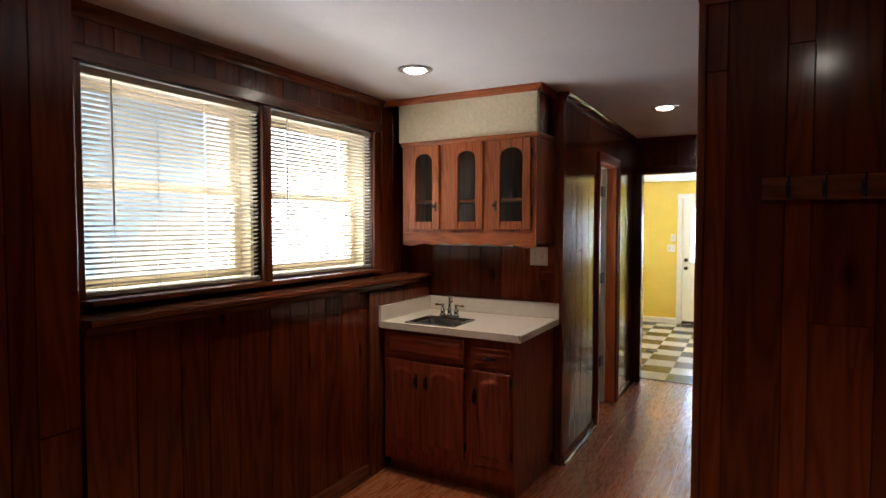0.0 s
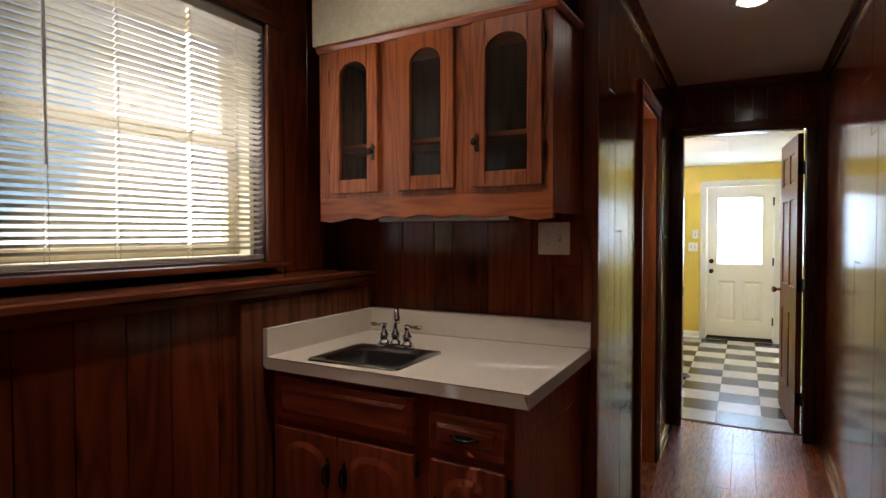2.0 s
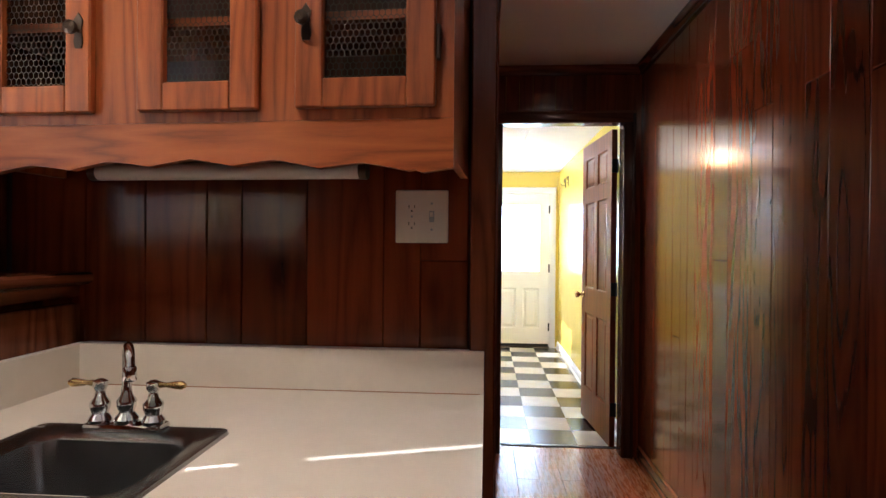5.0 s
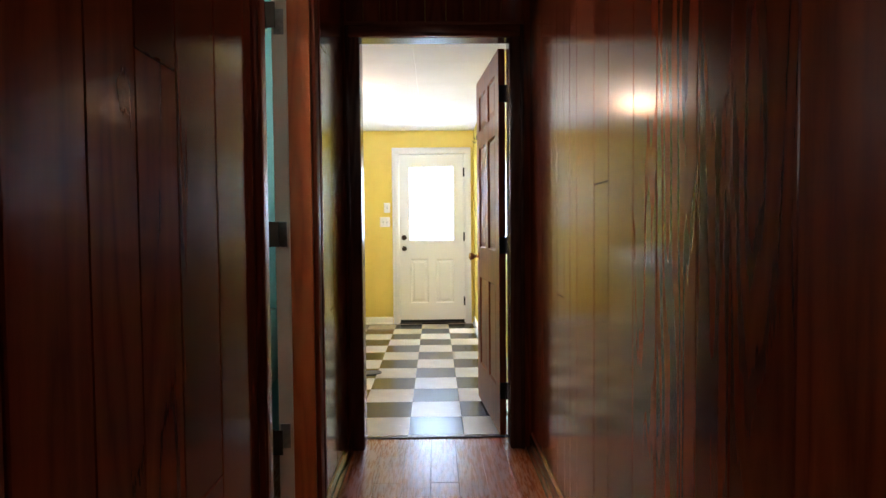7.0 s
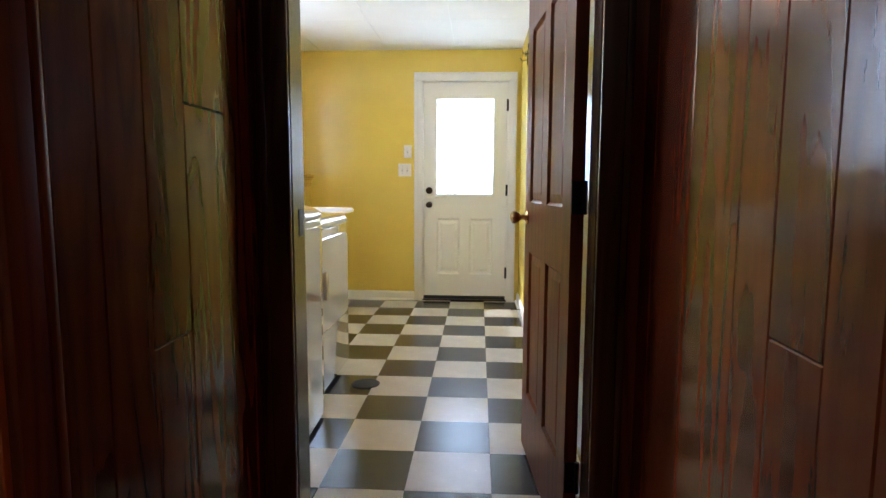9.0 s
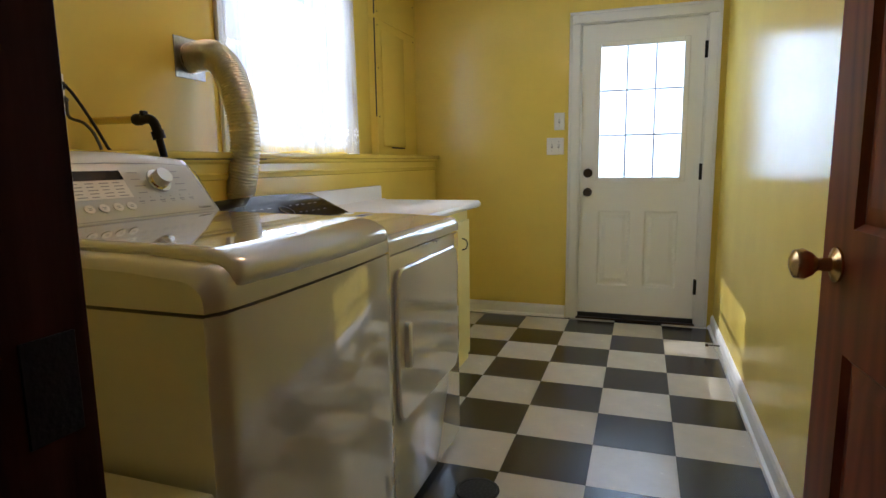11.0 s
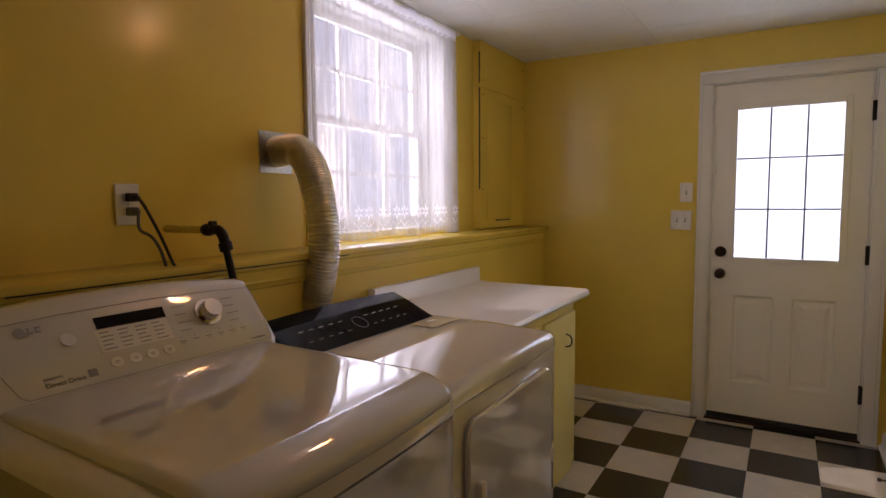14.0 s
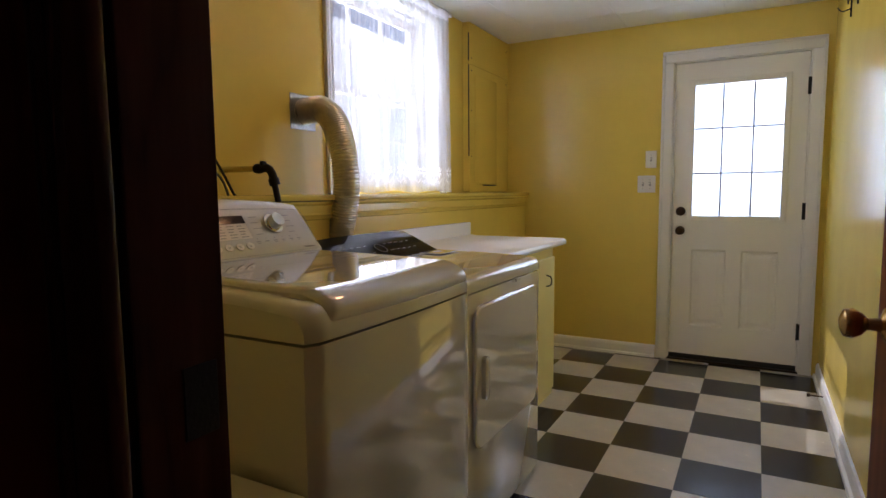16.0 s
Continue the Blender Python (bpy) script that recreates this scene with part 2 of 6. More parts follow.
def thin(name, color, through_color, share, rough=0.5, holes=None):
    """Thin cloth or plastic that lets light through; holes: scale of an open weave."""
    m, nt, n, l, bs = mat(name)
    n.remove(bs)
    d, t = node(nt, "ShaderNodeBsdfDiffuse"), node(nt, "ShaderNodeBsdfTranslucent")
    d.inputs["Color"].default_value, t.inputs["Color"].default_value = (*color, 1), (*through_color, 1)
    mx = n.new("ShaderNodeMixShader")
    mx.inputs["Fac"].default_value = share
    l.new(d.outputs[0], mx.inputs[1])
    l.new(t.outputs[0], mx.inputs[2])
    out = mx.outputs[0]
    if holes:
        tc = n.new("ShaderNodeTexCoord")
        vo = node(nt, "ShaderNodeTexVoronoi", Scale=holes, Randomness=0.15)
        l.new(tc.outputs["Object"], vo.inputs["Vector"])
        th = n.new("ShaderNodeMapRange")
        th.inputs["From Min"].default_value, th.inputs["From Max"].default_value = 0.30, 0.50
        th.inputs["To Min"].default_value, th.inputs["To Max"].default_value = 0.72, 0.36
        l.new(vo.outputs["Distance"], th.inputs["Value"])
        tr = n.new("ShaderNodeBsdfTransparent")
        m2 = n.new("ShaderNodeMixShader")
        l.new(th.outputs[0], m2.inputs["Fac"])
        l.new(out, m2.inputs[1])
        l.new(tr.outputs[0], m2.inputs[2])
        out = m2.outputs[0]
    l.new(out, n["Material Output"].inputs["Surface"])
    return m


BLIND = thin("blind_slat", (0.42, 0.38, 0.30), (0.50, 0.44, 0.31), 0.08)
LACE = thin("lace_net", (0.80, 0.81, 0.84), (0.42, 0.43, 0.46), 0.30, holes=150)
LACE_SOLID = thin("lace_cloth", (0.8, 0.8, 0.82), (0.8, 0.8, 0.85), 0.6)
FROST = thin("frosted_glass", (0.75, 0.78, 0.8), (0.92, 0.95, 0.97), 0.8)


def glass():
    m, nt, n, l, bs = mat("clear_glass")
    n.remove(bs)
    tr, gl = n.new("ShaderNodeBsdfTransparent"), n.new("ShaderNodeBsdfGlossy")
    gl.inputs["Roughness"].default_value = 0.02
    lw, pw, sc, mx = n.new("ShaderNodeLayerWeight"), n.new("ShaderNodeMath"), n.new("ShaderNodeMath"), n.new("ShaderNodeMixShader")
    pw.operation, sc.operation = "POWER", "MULTIPLY_ADD"
    pw.inputs[1].default_value, sc.inputs[1].default_value, sc.inputs[2].default_value = 5.0, 0.9, 0.04
    l.new(lw.outputs["Facing"], pw.inputs[0])
    l.new(pw.outputs[0], sc.inputs[0])
    l.new(sc.outputs[0], mx.inputs["Fac"])
    l.new(tr.outputs[0], mx.inputs[1])
    l.new(gl.outputs[0], mx.inputs[2])
    l.new(mx.outputs[0], n["Material Output"].inputs["Surface"])
    return m


GLASS = glass()
BLACK.node_tree.nodes["Principled BSDF"].inputs["Specular IOR Level"].default_value = 0.08
TILE_DARK.node_tree.nodes["Principled BSDF"].inputs["Specular IOR Level"].default_value = 0.5
TILE_LIGHT.node_tree.nodes["Principled BSDF"].inputs["Specular IOR Level"].default_value = 0.8
ENAMEL.node_tree.nodes["Principled BSDF"].inputs["Coat IOR"].default_value = 1.9


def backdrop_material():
    """The neighbouring garden and wall beyond the windows, daylight painted in as glow: pale upright shapes in haze,
    bluish below.
    """
    m, nt, n, l, bs = mat("glowing_backdrop")
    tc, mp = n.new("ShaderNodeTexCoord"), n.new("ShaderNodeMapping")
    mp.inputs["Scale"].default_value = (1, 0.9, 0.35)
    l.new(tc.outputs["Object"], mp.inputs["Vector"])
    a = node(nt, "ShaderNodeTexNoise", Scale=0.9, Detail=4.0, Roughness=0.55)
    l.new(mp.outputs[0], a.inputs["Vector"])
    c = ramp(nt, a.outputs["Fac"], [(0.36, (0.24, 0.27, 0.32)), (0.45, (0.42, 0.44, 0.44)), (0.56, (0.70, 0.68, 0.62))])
    sep, bright_side = n.new("ShaderNodeSeparateXYZ"), n.new("ShaderNodeMapRange")
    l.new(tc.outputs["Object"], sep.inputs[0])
    l.new(sep.outputs["Y"], bright_side.inputs["Value"])
    # the painted daylight gets brighter towards +y, behind the right-hand windows
    bright_side.inputs["From Min"].default_value, bright_side.inputs["From Max"].default_value = 4.3, 5.3
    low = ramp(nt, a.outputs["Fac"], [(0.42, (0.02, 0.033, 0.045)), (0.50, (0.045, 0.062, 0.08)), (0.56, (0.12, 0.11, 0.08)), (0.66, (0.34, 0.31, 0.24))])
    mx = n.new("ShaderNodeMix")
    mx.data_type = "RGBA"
    l.new(bright_side.outputs[0], mx.inputs["Factor"])
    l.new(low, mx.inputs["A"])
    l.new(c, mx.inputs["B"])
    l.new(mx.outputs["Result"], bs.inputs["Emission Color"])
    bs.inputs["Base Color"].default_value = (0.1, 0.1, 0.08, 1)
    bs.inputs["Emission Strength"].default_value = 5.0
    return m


BACKDROP = backdrop_material()

# ---- building helpers ----


def box(bm, x0, x1, y0, y1, z0, z1, bevel=0.0, seg=1):
    r = bmesh.ops.create_cube(bm, size=1.0)
    vs = r["verts"]
    for v in vs:
        v.co = Vector((x0 + (v.co.x + 0.5) * (x1 - x0), y0 + (v.co.y + 0.5) * (y1 - y0), z0 + (v.co.z + 0.5) * (z1 - z0)))
    if bevel:
        es = list({e for v in vs for e in v.link_edges})
        bmesh.ops.bevel(bm, geom=es, offset=bevel, segments=seg, profile=0.5, affect="EDGES")


def finish(name, bm, material, smooth=False):
    me = bpy.data.meshes.new(name)
    bmesh.ops.recalc_face_normals(bm, faces=bm.faces)
    bm.to_mesh(me)
    bm.free()
    me.materials.append(material)
    if smooth:
        for p in me.polygons:
            p.use_smooth = True
        me.set_sharp_from_angle(angle=radians(40))
    return new(name, me)


def part(name, bm, material, parent, label="", smooth=False):
    ob = finish(name, bm, material, smooth)
    ob.parent = parent
    if label:
        ob["label"] = label
    return ob


def thing(name, label, category, group="", at=(0, 0, 0)):
    ob = new(name)
    ob.location = at
    ob.empty_display_size = 0.1
    return tagged(ob, label, category, group)


def structure(name, bm, material, label=""):
    return tagged(finish(name, bm, material), label, kind="structure")


def boxpart(name, parent, material, b, bevel=0.002, seg=1, label=""):
    bm = bmesh.new()
    box(bm, *b, bevel=bevel, seg=seg)
    return part(name, bm, material, parent, label, smooth=seg > 1)


def holed(bm, axis, c0, c1, a0, a1, z0, z1, holes):
    """A wall slab between c0 and c1 on its thin axis (0 x, 1 y), with rectangular holes (a0, a1, z0, z1)."""
    cuts = sorted({a0, a1, *[h[0] for h in holes], *[h[1] for h in holes]})
    for p, q in zip(cuts, cuts[1:]):
        if q <= a0 or p >= a1:
            continue
        spans, z = [], z0
        for h in sorted([h for h in holes if h[0] <= p and h[1] >= q], key=lambda h: h[2]):
            if h[2] > z:
                spans.append((z, h[2]))
            z = max(z, h[3])
        if z < z1:
            spans.append((z, z1))
        for s, e in spans:
            if axis == 0:
                box(bm, c0, c1, p, q, s, e)
            else:
                box(bm, p, q, c0, c1, s, e)


def lathe(bm, profile, centre=(0, 0, 0), axis="Z", seg=20):
    """Turns a profile of (radius, height) round an axis."""
    rings = []
    for r, h in profile:
        ring = []
        for i in range(seg):
            a = 2 * math.pi * i / seg
            u, v = r * math.cos(a), r * math.sin(a)
            p = {"Z": (u, v, h), "Y": (u, h, v), "X": (h, u, v)}[axis]
            ring.append(bm.verts.new(Vector(centre) + Vector(p)))
        rings.append(ring)
    for a, b in zip(rings, rings[1:]):
        for i in range(seg):
            bm.faces.new((a[i], a[(i + 1) % seg], b[(i + 1) % seg], b[i]))
    for ring in (rings[0], rings[-1]):
        bm.faces.new(ring)


def tube(bm, path, radii, seg=10):
    """A tube along a path; radii: one number, or one a point."""
    pts = [Vector(p) for p in path]
    if not isinstance(radii, (list, tuple)):
        radii = [radii] * len(pts)
    rings, side = [], None
    for i, p in enumerate(pts):
        d = (pts[min(i + 1, len(pts) - 1)] - pts[max(i - 1, 0)]).normalized()
        if side is None:
            side = d.orthogonal().normalized()
        side = (side - d * side.dot(d)).normalized()
        up = d.cross(side)
        rings.append([bm.verts.new(p + radii[i] * (math.cos(2 * math.pi * k / seg) * side + math.sin(2 * math.pi * k / seg) * up)) for k in range(seg)])
    for a, b in zip(rings, rings[1:]):
        for k in range(seg):
            bm.faces.new((a[k], a[(k + 1) % seg], b[(k + 1) % seg], b[k]))
    bm.faces.new(rings[0])
    bm.faces.new(rings[-1])


def curve_points(ctrl, n):
    """Points along a smooth curve through the given ones."""
    P = [Vector(c) for c in ctrl]
    P = [P[0] * 2 - P[1]] + P + [P[-1] * 2 - P[-2]]
    out = []
    for i in range(1, len(P) - 2):
        for k in range(n):
            t = k / n
            a, b, c, d = P[i - 1], P[i], P[i + 1], P[i + 2]
            out.append(0.5 * (2 * b + (c - a) * t + (2 * a - 5 * b + 4 * c - d) * t * t + (3 * b - a - 3 * c + d) * t ** 3))
    out.append(P[-2])
    return out


def prism(bm, outline, depth_from, depth_to, plane="XZ"):
    """An outline of (a, b) pairs drawn out between two depths."""
    def at(a, b, d):
        return {"XZ": (a, d, b), "YZ": (d, a, b), "XY": (a, b, d)}[plane]
    lo = [bm.verts.new(at(a, b, depth_from)) for a, b in outline]
    hi = [bm.verts.new(at(a, b, depth_to)) for a, b in outline]
    bm.faces.new(lo)
    bm.faces.new(hi)
    for i in range(len(outline)):
        j = (i + 1) % len(outline)
        bm.faces.new((lo[i], lo[j], hi[j], hi[i]))


def moulding(bm, profile, along, p, q):
    """A moulding: a profile of (out, up) pairs run along x or y from p to q; each given as a place and the sense in which it stands out."""
    (x0, y0, z0), (x1, y1, z1), (ox, oy) = p, q, along
    a = [bm.verts.new((x0 + ox * o, y0 + oy * o, z0 + u)) for o, u in profile]
    b = [bm.verts.new((x1 + ox * o, y1 + oy * o, z1 + u)) for o, u in profile]
    bm.faces.new(a)
    bm.faces.new(b)
    for i in range(len(profile)):
        j = (i + 1) % len(profile)
        bm.faces.new((a[i], a[j], b[j], b[i]))


CROWN = [(0, 0), (0.045, 0), (0.045, -0.008), (0.03, -0.02), (0.015, -0.04), (0.012, -0.055), (0, -0.055)]

# ---- shell of the house ----
ROOF = 2.43
bm = bmesh.new()
holed(bm, 0, -1.72, -1.50, -3.0, 3.2, 0, 2.6, [(0.80, 1.73, 1.29, 2.21), (1.79, 2.73, 1.29, 2.21)])
structure("wall_window", bm, GROOVE, "panelled wall of the bar room with two windows")
bm = bmesh.new()
box(bm, -1.50, -1.325, 0.69, 3.16, 0, 1.20)
box(bm, -1.50, -1.345, -3.0, 0.69, 0, 2.6)
structure("wall_lower", bm, GROOVE, "thicker lower part of the panelled wall")
bm = bmesh.new()
box(bm, -1.72, -0.30, 3.175, 3.30, 0, 2.6)
structure("wall_bar", bm, GROOVE, "panelled wall behind the bar sink")
bm = bmesh.new()
holed(bm, 0, -0.405, -0.305, 3.30, 5.51, 0, 2.6, [(4.065, 4.695, -1, 2.08)])
structure("wall_hall_west", bm, GROOVE, "panelled hall wall with the bathroom doorway")
bm = bmesh.new()
holed(bm, 0, 0.655, 0.78, 1.96, 5.51, 0, 2.6, [(2.15, 2.92, -1, 2.08)])
structure("wall_hall_east", bm, GROOVE, "panelled hall wall")
bm = bmesh.new()
box(bm, 0.625, 2.72, 1.845, 1.96, 0, 2.6)
structure("wall_hook_side", bm, GROOVE, "panelled wall that carries the hook rail")
bm = bmesh.new()
holed(bm, 1, 5.515, 5.61, -1.72, 0.78, 0, 2.6, [(-0.235, 0.555, -1, 2.10)])
structure("wall_doorway", bm, YELLOW, "wall between hall and laundry room")
bm = bmesh.new()
box(bm, 2.6, 2.72, -3.0, 1.845, 0, 2.6)
box(bm, -1.72, 2.72, -3.12, -3.0, 0, 2.6)
structure("wall_room", bm, PINE, "plain panelled walls behind the walk")
bm = bmesh.new()
holed(bm, 0, -1.72, -1.50, 5.61, 9.41, 0, 2.6, [(7.38, 8.40, 1.19, 2.20)])
structure("wall_laundry_west", bm, YELLOW, "yellow painted wall with the curtained window")
bm = bmesh.new()
box(bm, -1.50, -1.31, 5.61, 9.41, 0, 1.13)
structure("wall_laundry_lower", bm, YELLOW, "thicker yellow lower wall under the ledge")
bm = bmesh.new()
box(bm, 0.62, 0.74, 5.61, 9.41, 0, 2.6)
structure("wall_laundry_east", bm, YELLOW, "glossy yellow painted wall")
bm = bmesh.new()
holed(bm, 1, 9.41, 9.55, -1.72, 0.74, 0, 2.6, [(-0.275, 0.515, -1, 2.01)])
structure("wall_laundry_north", bm, YELLOW, "yellow painted end wall")
bm = bmesh.new()
holed(bm, 0, -1.72, -1.60, 3.30, 5.515, 0, 2.6, [(3.55, 4.55, 1.25, 2.10)])
box(bm, -1.60, -0.41, 5.45, 5.51, 0, 2.6)
box(bm, -1.60, -0.41, 3.305, 3.33, 0, 2.6)
holed(bm, 0, -0.42, -0.408, 3.33, 5.45, 0, 2.6, [(4.02, 4.73, -1, 2.10)])
structure("wall_bathroom", bm, TEAL, "teal painted bathroom walls")
bm = bmesh.new()
box(bm, -1.72, 2.72, -3.0, 5.61, ROOF, ROOF + 0.12)
structure("ceiling", bm, CEILING, "smooth white ceiling")
bm = bmesh.new()
for i in range(6):
    for j in range(7):
        x0, y0 = -1.50 + 0.61 * i - 0.3, 5.61 + 0.61 * j - 0.2
        x1, y1 = min(x0 + 0.607, 0.62), min(y0 + 0.607, 9.41)
        x0, y0 = max(x0, -1.50), max(y0, 5.61)
        if x1 - x0 > 0.02 and y1 - y0 > 0.02:
            box(bm, x0, x1, y0, y1, 2.27, 2.285)
box(bm, -1.5, 0.62, 5.61, 9.41, 2.276, 2.45)
structure("ceiling_laundry", bm, CEIL_TILE, "white tiled laundry ceiling with fine seams")
bm = bmesh.new()
box(bm, -1.72, 2.72, -3.0, 5.65, -0.10, -0.012)
structure("floor_base", bm, SUBFLOOR)
bm = bmesh.new()
box(bm, -1.72, 0.74, 5.65, 9.55, -0.10, -0.006)
structure("floor_laundry", bm, GROUT, "joints of the laundry floor")
bm = bmesh.new()
box(bm, -400, 400, -400, 400, -0.5, -0.45)
structure("ground", bm, GRASS, "lawn round the house")
# unseen pale slab, added to throw sunlight up through the windows
bm = bmesh.new()
box(bm, -4.99, -1.75, -14, 22, -0.45, -0.43)
structure("bounce_slab", bm, EXTERIOR, "unseen pale slab added to bounce sunlight up at the windows")
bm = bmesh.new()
# emissive sheet whose glow stands in for sunlit surroundings
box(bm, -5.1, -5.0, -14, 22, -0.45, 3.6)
tagged(finish("backdrop", bm, BACKDROP), "glowing backdrop of garden and neighbouring wall beyond the windows", kind="structure")
bm = bmesh.new()
box(bm, -1.95, 2.95, -3.35, 9.75, 2.62, 2.75)
structure("roof", bm, EXTERIOR, "plain roof deck that closes the house")

# ---- windows of the bar room ----


def sash_window(y0, y1, z0, z1, x_in, x_out, frame_mat, name="window", muntins=0, label=""):
    """A double-hung window in a wall along y."""
    w = tagged(new(name), label, kind="structure")
    mid = (z0 + z1) / 2
    bm = bmesh.new()
    box(bm, x_out, x_in, y0, y0 + 0.02, z0, z1)
    box(bm, x_out, x_in, y1 - 0.02, y1, z0, z1)
    box(bm, x_out, x_in, y0 + 0.02, y1 - 0.02, z1 - 0.02, z1)
    box(bm, x_out, x_in, y0 + 0.02, y1 - 0.02, z0, z0 + 0.02)
    part("window_frame", bm, frame_mat, w)
    for k, (a, b, dx) in enumerate(((z0 + 0.02, mid + 0.02, 0.03), (mid - 0.02, z1 - 0.02, 0.0))):
        xa = x_out + 0.03 + dx
        bm = bmesh.new()
        box(bm, xa, xa + 0.026, y0 + 0.021, y0 + 0.061, a, b, 0.003)
        box(bm, xa, xa + 0.026, y1 - 0.061, y1 - 0.021, a, b, 0.003)
        box(bm, xa, xa + 0.026, y0 + 0.061, y1 - 0.061, a, a + 0.042, 0.003)
        box(bm, xa, xa + 0.026, y0 + 0.061, y1 - 0.061, b - 0.042, b, 0.003)
        for i in range(1, muntins + 1):
            ym = y0 + 0.06 + (y1 - y0 - 0.12) * i / (muntins + 1)
            box(bm, xa + 0.004, xa + 0.022, ym - 0.008, ym + 0.008, a + 0.042, b - 0.042)
        if muntins:
            zm = (a + b) / 2
            box(bm, xa + 0.006, xa + 0.020, y0 + 0.061, y1 - 0.061, zm - 0.008, zm + 0.008)
        s = part("sash", bm, frame_mat, w)
        bm = bmesh.new()
        box(bm, xa + 0.011, xa + 0.015, y0 + 0.062, y1 - 0.062, a + 0.043, b - 0.043)
        g = part("pane", bm, GLASS, s)
        g.visible_shadow = False
    return w


SASH_TAN = plain("tan_sash_paint", (0.62, 0.52, 0.32), 0.5)
sash_window(0.80, 1.73, 1.29, 2.21, -1.56, -1.72, SASH_TAN, "window_1", 0, "tan painted double-hung window behind a blind")
sash_window(1.79, 2.73, 1.29, 2.21, -1.56, -1.72, SASH_TAN, "window_2", 0, "tan painted double-hung window behind a blind")


def window_casing():
    c = tagged(new("trim_windows"), "dark stained casing round the pair of windows", kind="structure")
    boxpart("casing_upright", c, TRIM_Z, (-1.50, -1.478, 0.715, 0.80, 1.236, 2.21), 0.004)
    boxpart("casing_upright", c, TRIM_Z, (-1.50, -1.478, 2.73, 2.815, 1.236, 2.21), 0.004)
    boxpart("casing_upright", c, TRIM_Z, (-1.55, -1.478, 1.73, 1.79, 1.25, 2.21), 0.004)
    boxpart("casing_head", c, TRIM_Y, (-1.50, -1.472, 0.715, 2.83, 2.211, 2.275), 0.004)
    boxpart("inner_sill", c, TRIM_Y, (-1.55, -1.40, 0.78, 2.76, 1.262, 1.285), 0.006, 2)
    bm = bmesh.new()
    moulding(bm, [(0, 0), (0.06, 0), (0.068, -0.006), (0.068, -0.022), (0.055, -0.03), (0.035, -0.034), (0.03, -0.06), (0, -0.06)], (1, 0), (-1.325, 0.691, 1.235), (-1.325, 3.17, 1.235))
    part("ledge_cap", bm, TRIM_Y, c)
    boxpart("ledge_top", c, TRIM_Y, (-1.50, -1.326, 0.691, 3.17, 1.205, 1.235), 0.002)


window_casing()


def blind(y0, y1, z0, z1, x, tilt, name_label):
    b = thing("window_blind", name_label, "blind", "window blinds", (x, (y0 + y1) / 2, z1))
    h = (y1 - y0) / 2
    boxpart("head_rail", b, BLIND, (-0.014, 0.014, -h, h, -0.03, 0), 0.002)
    pitch, deep = 0.0215, 0.0125
    n = int((z1 - z0 - 0.06) / pitch)
    me = None
    for i in range(n):
        z = -0.045 - pitch * i
        if me is None:
            bm = bmesh.new()
            prof = []
            for k in range(5):
                u = -deep + 2 * deep * k / 4
                prof.append((u * math.cos(tilt), u * math.sin(tilt) + 0.0018 * (1 - (u / deep) ** 2)))
            outline = prof + [(a, c - 0.0006) for a, c in reversed(prof)]
            stops = [-1.0 + 0.004 / h] + [f + d * (0.006 if f == 0.28 else 0.0015) / h for f in (-0.72, -0.28, 0.28, 0.72) for d in (-1, 1)] + [1.0 - 0.004 / h]
            for ya, yb in zip(stops[0::2], stops[1::2]):
                vs0 = [bm.verts.new((a, ya * h, c)) for a, c in outline]
                vs1 = [bm.verts.new((a, yb * h, c)) for a, c in outline]
                for j in range(len(outline)):
                    k = (j + 1) % len(outline)
                    bm.faces.new((vs0[j], vs0[k], vs1[k], vs1[j]))
            s = part("slat", bm, BLIND, b)
            me = s.data
        else:
            s = new("slat", me)
            s.parent = b
        s.location = (0, 0, z)
    boxpart("bottom_rail", b, BLIND, (-0.012, 0.012, -h, h, z0 - z1, z0 - z1 + 0.018), 0.003)
    bm = bmesh.new()
    for f in (-0.72, -0.28, 0.28, 0.72):
        for dx in (-0.0125, 0.0125):
            box(bm, dx - 0.0006, dx + 0.0006, f * h - 0.001, f * h + 0.001, z0 - z1, -0.02)
    part("ladder_cord", bm, BLIND, b)["kind"] = "stuff"
    bm = bmesh.new()
    tube(bm, [(0.022, -h + 0.12, -0.03), (0.024, -h + 0.12, -0.62)], 0.004, 6)
    part("tilt_wand", bm, CREAM_PLASTIC, b)


blind(0.806, 1.724, 1.292, 2.20, -1.515, 0.42, "cream metal venetian blind, half open, in the wide window")
blind(1.80, 2.729, 1.292, 2.20, -1.515, 0.42, "cream metal venetian blind, half open, beside the bar cabinets")

# ---- bar sink corner ----


def arch_outline(x0, x1, z0, z1, rise, n=10):
    """A panel with an arched head."""
    pts = [(x0, z0), (x1, z0), (x1, z1 - rise)]
    for k in range(1, n):
        a = math.pi * k / n
        pts.append(((x0 + x1) / 2 + (x1 - x0) / 2 * math.cos(a), z1 - rise + rise * math.sin(a)))
    pts.append((x0, z1 - rise))
    return pts


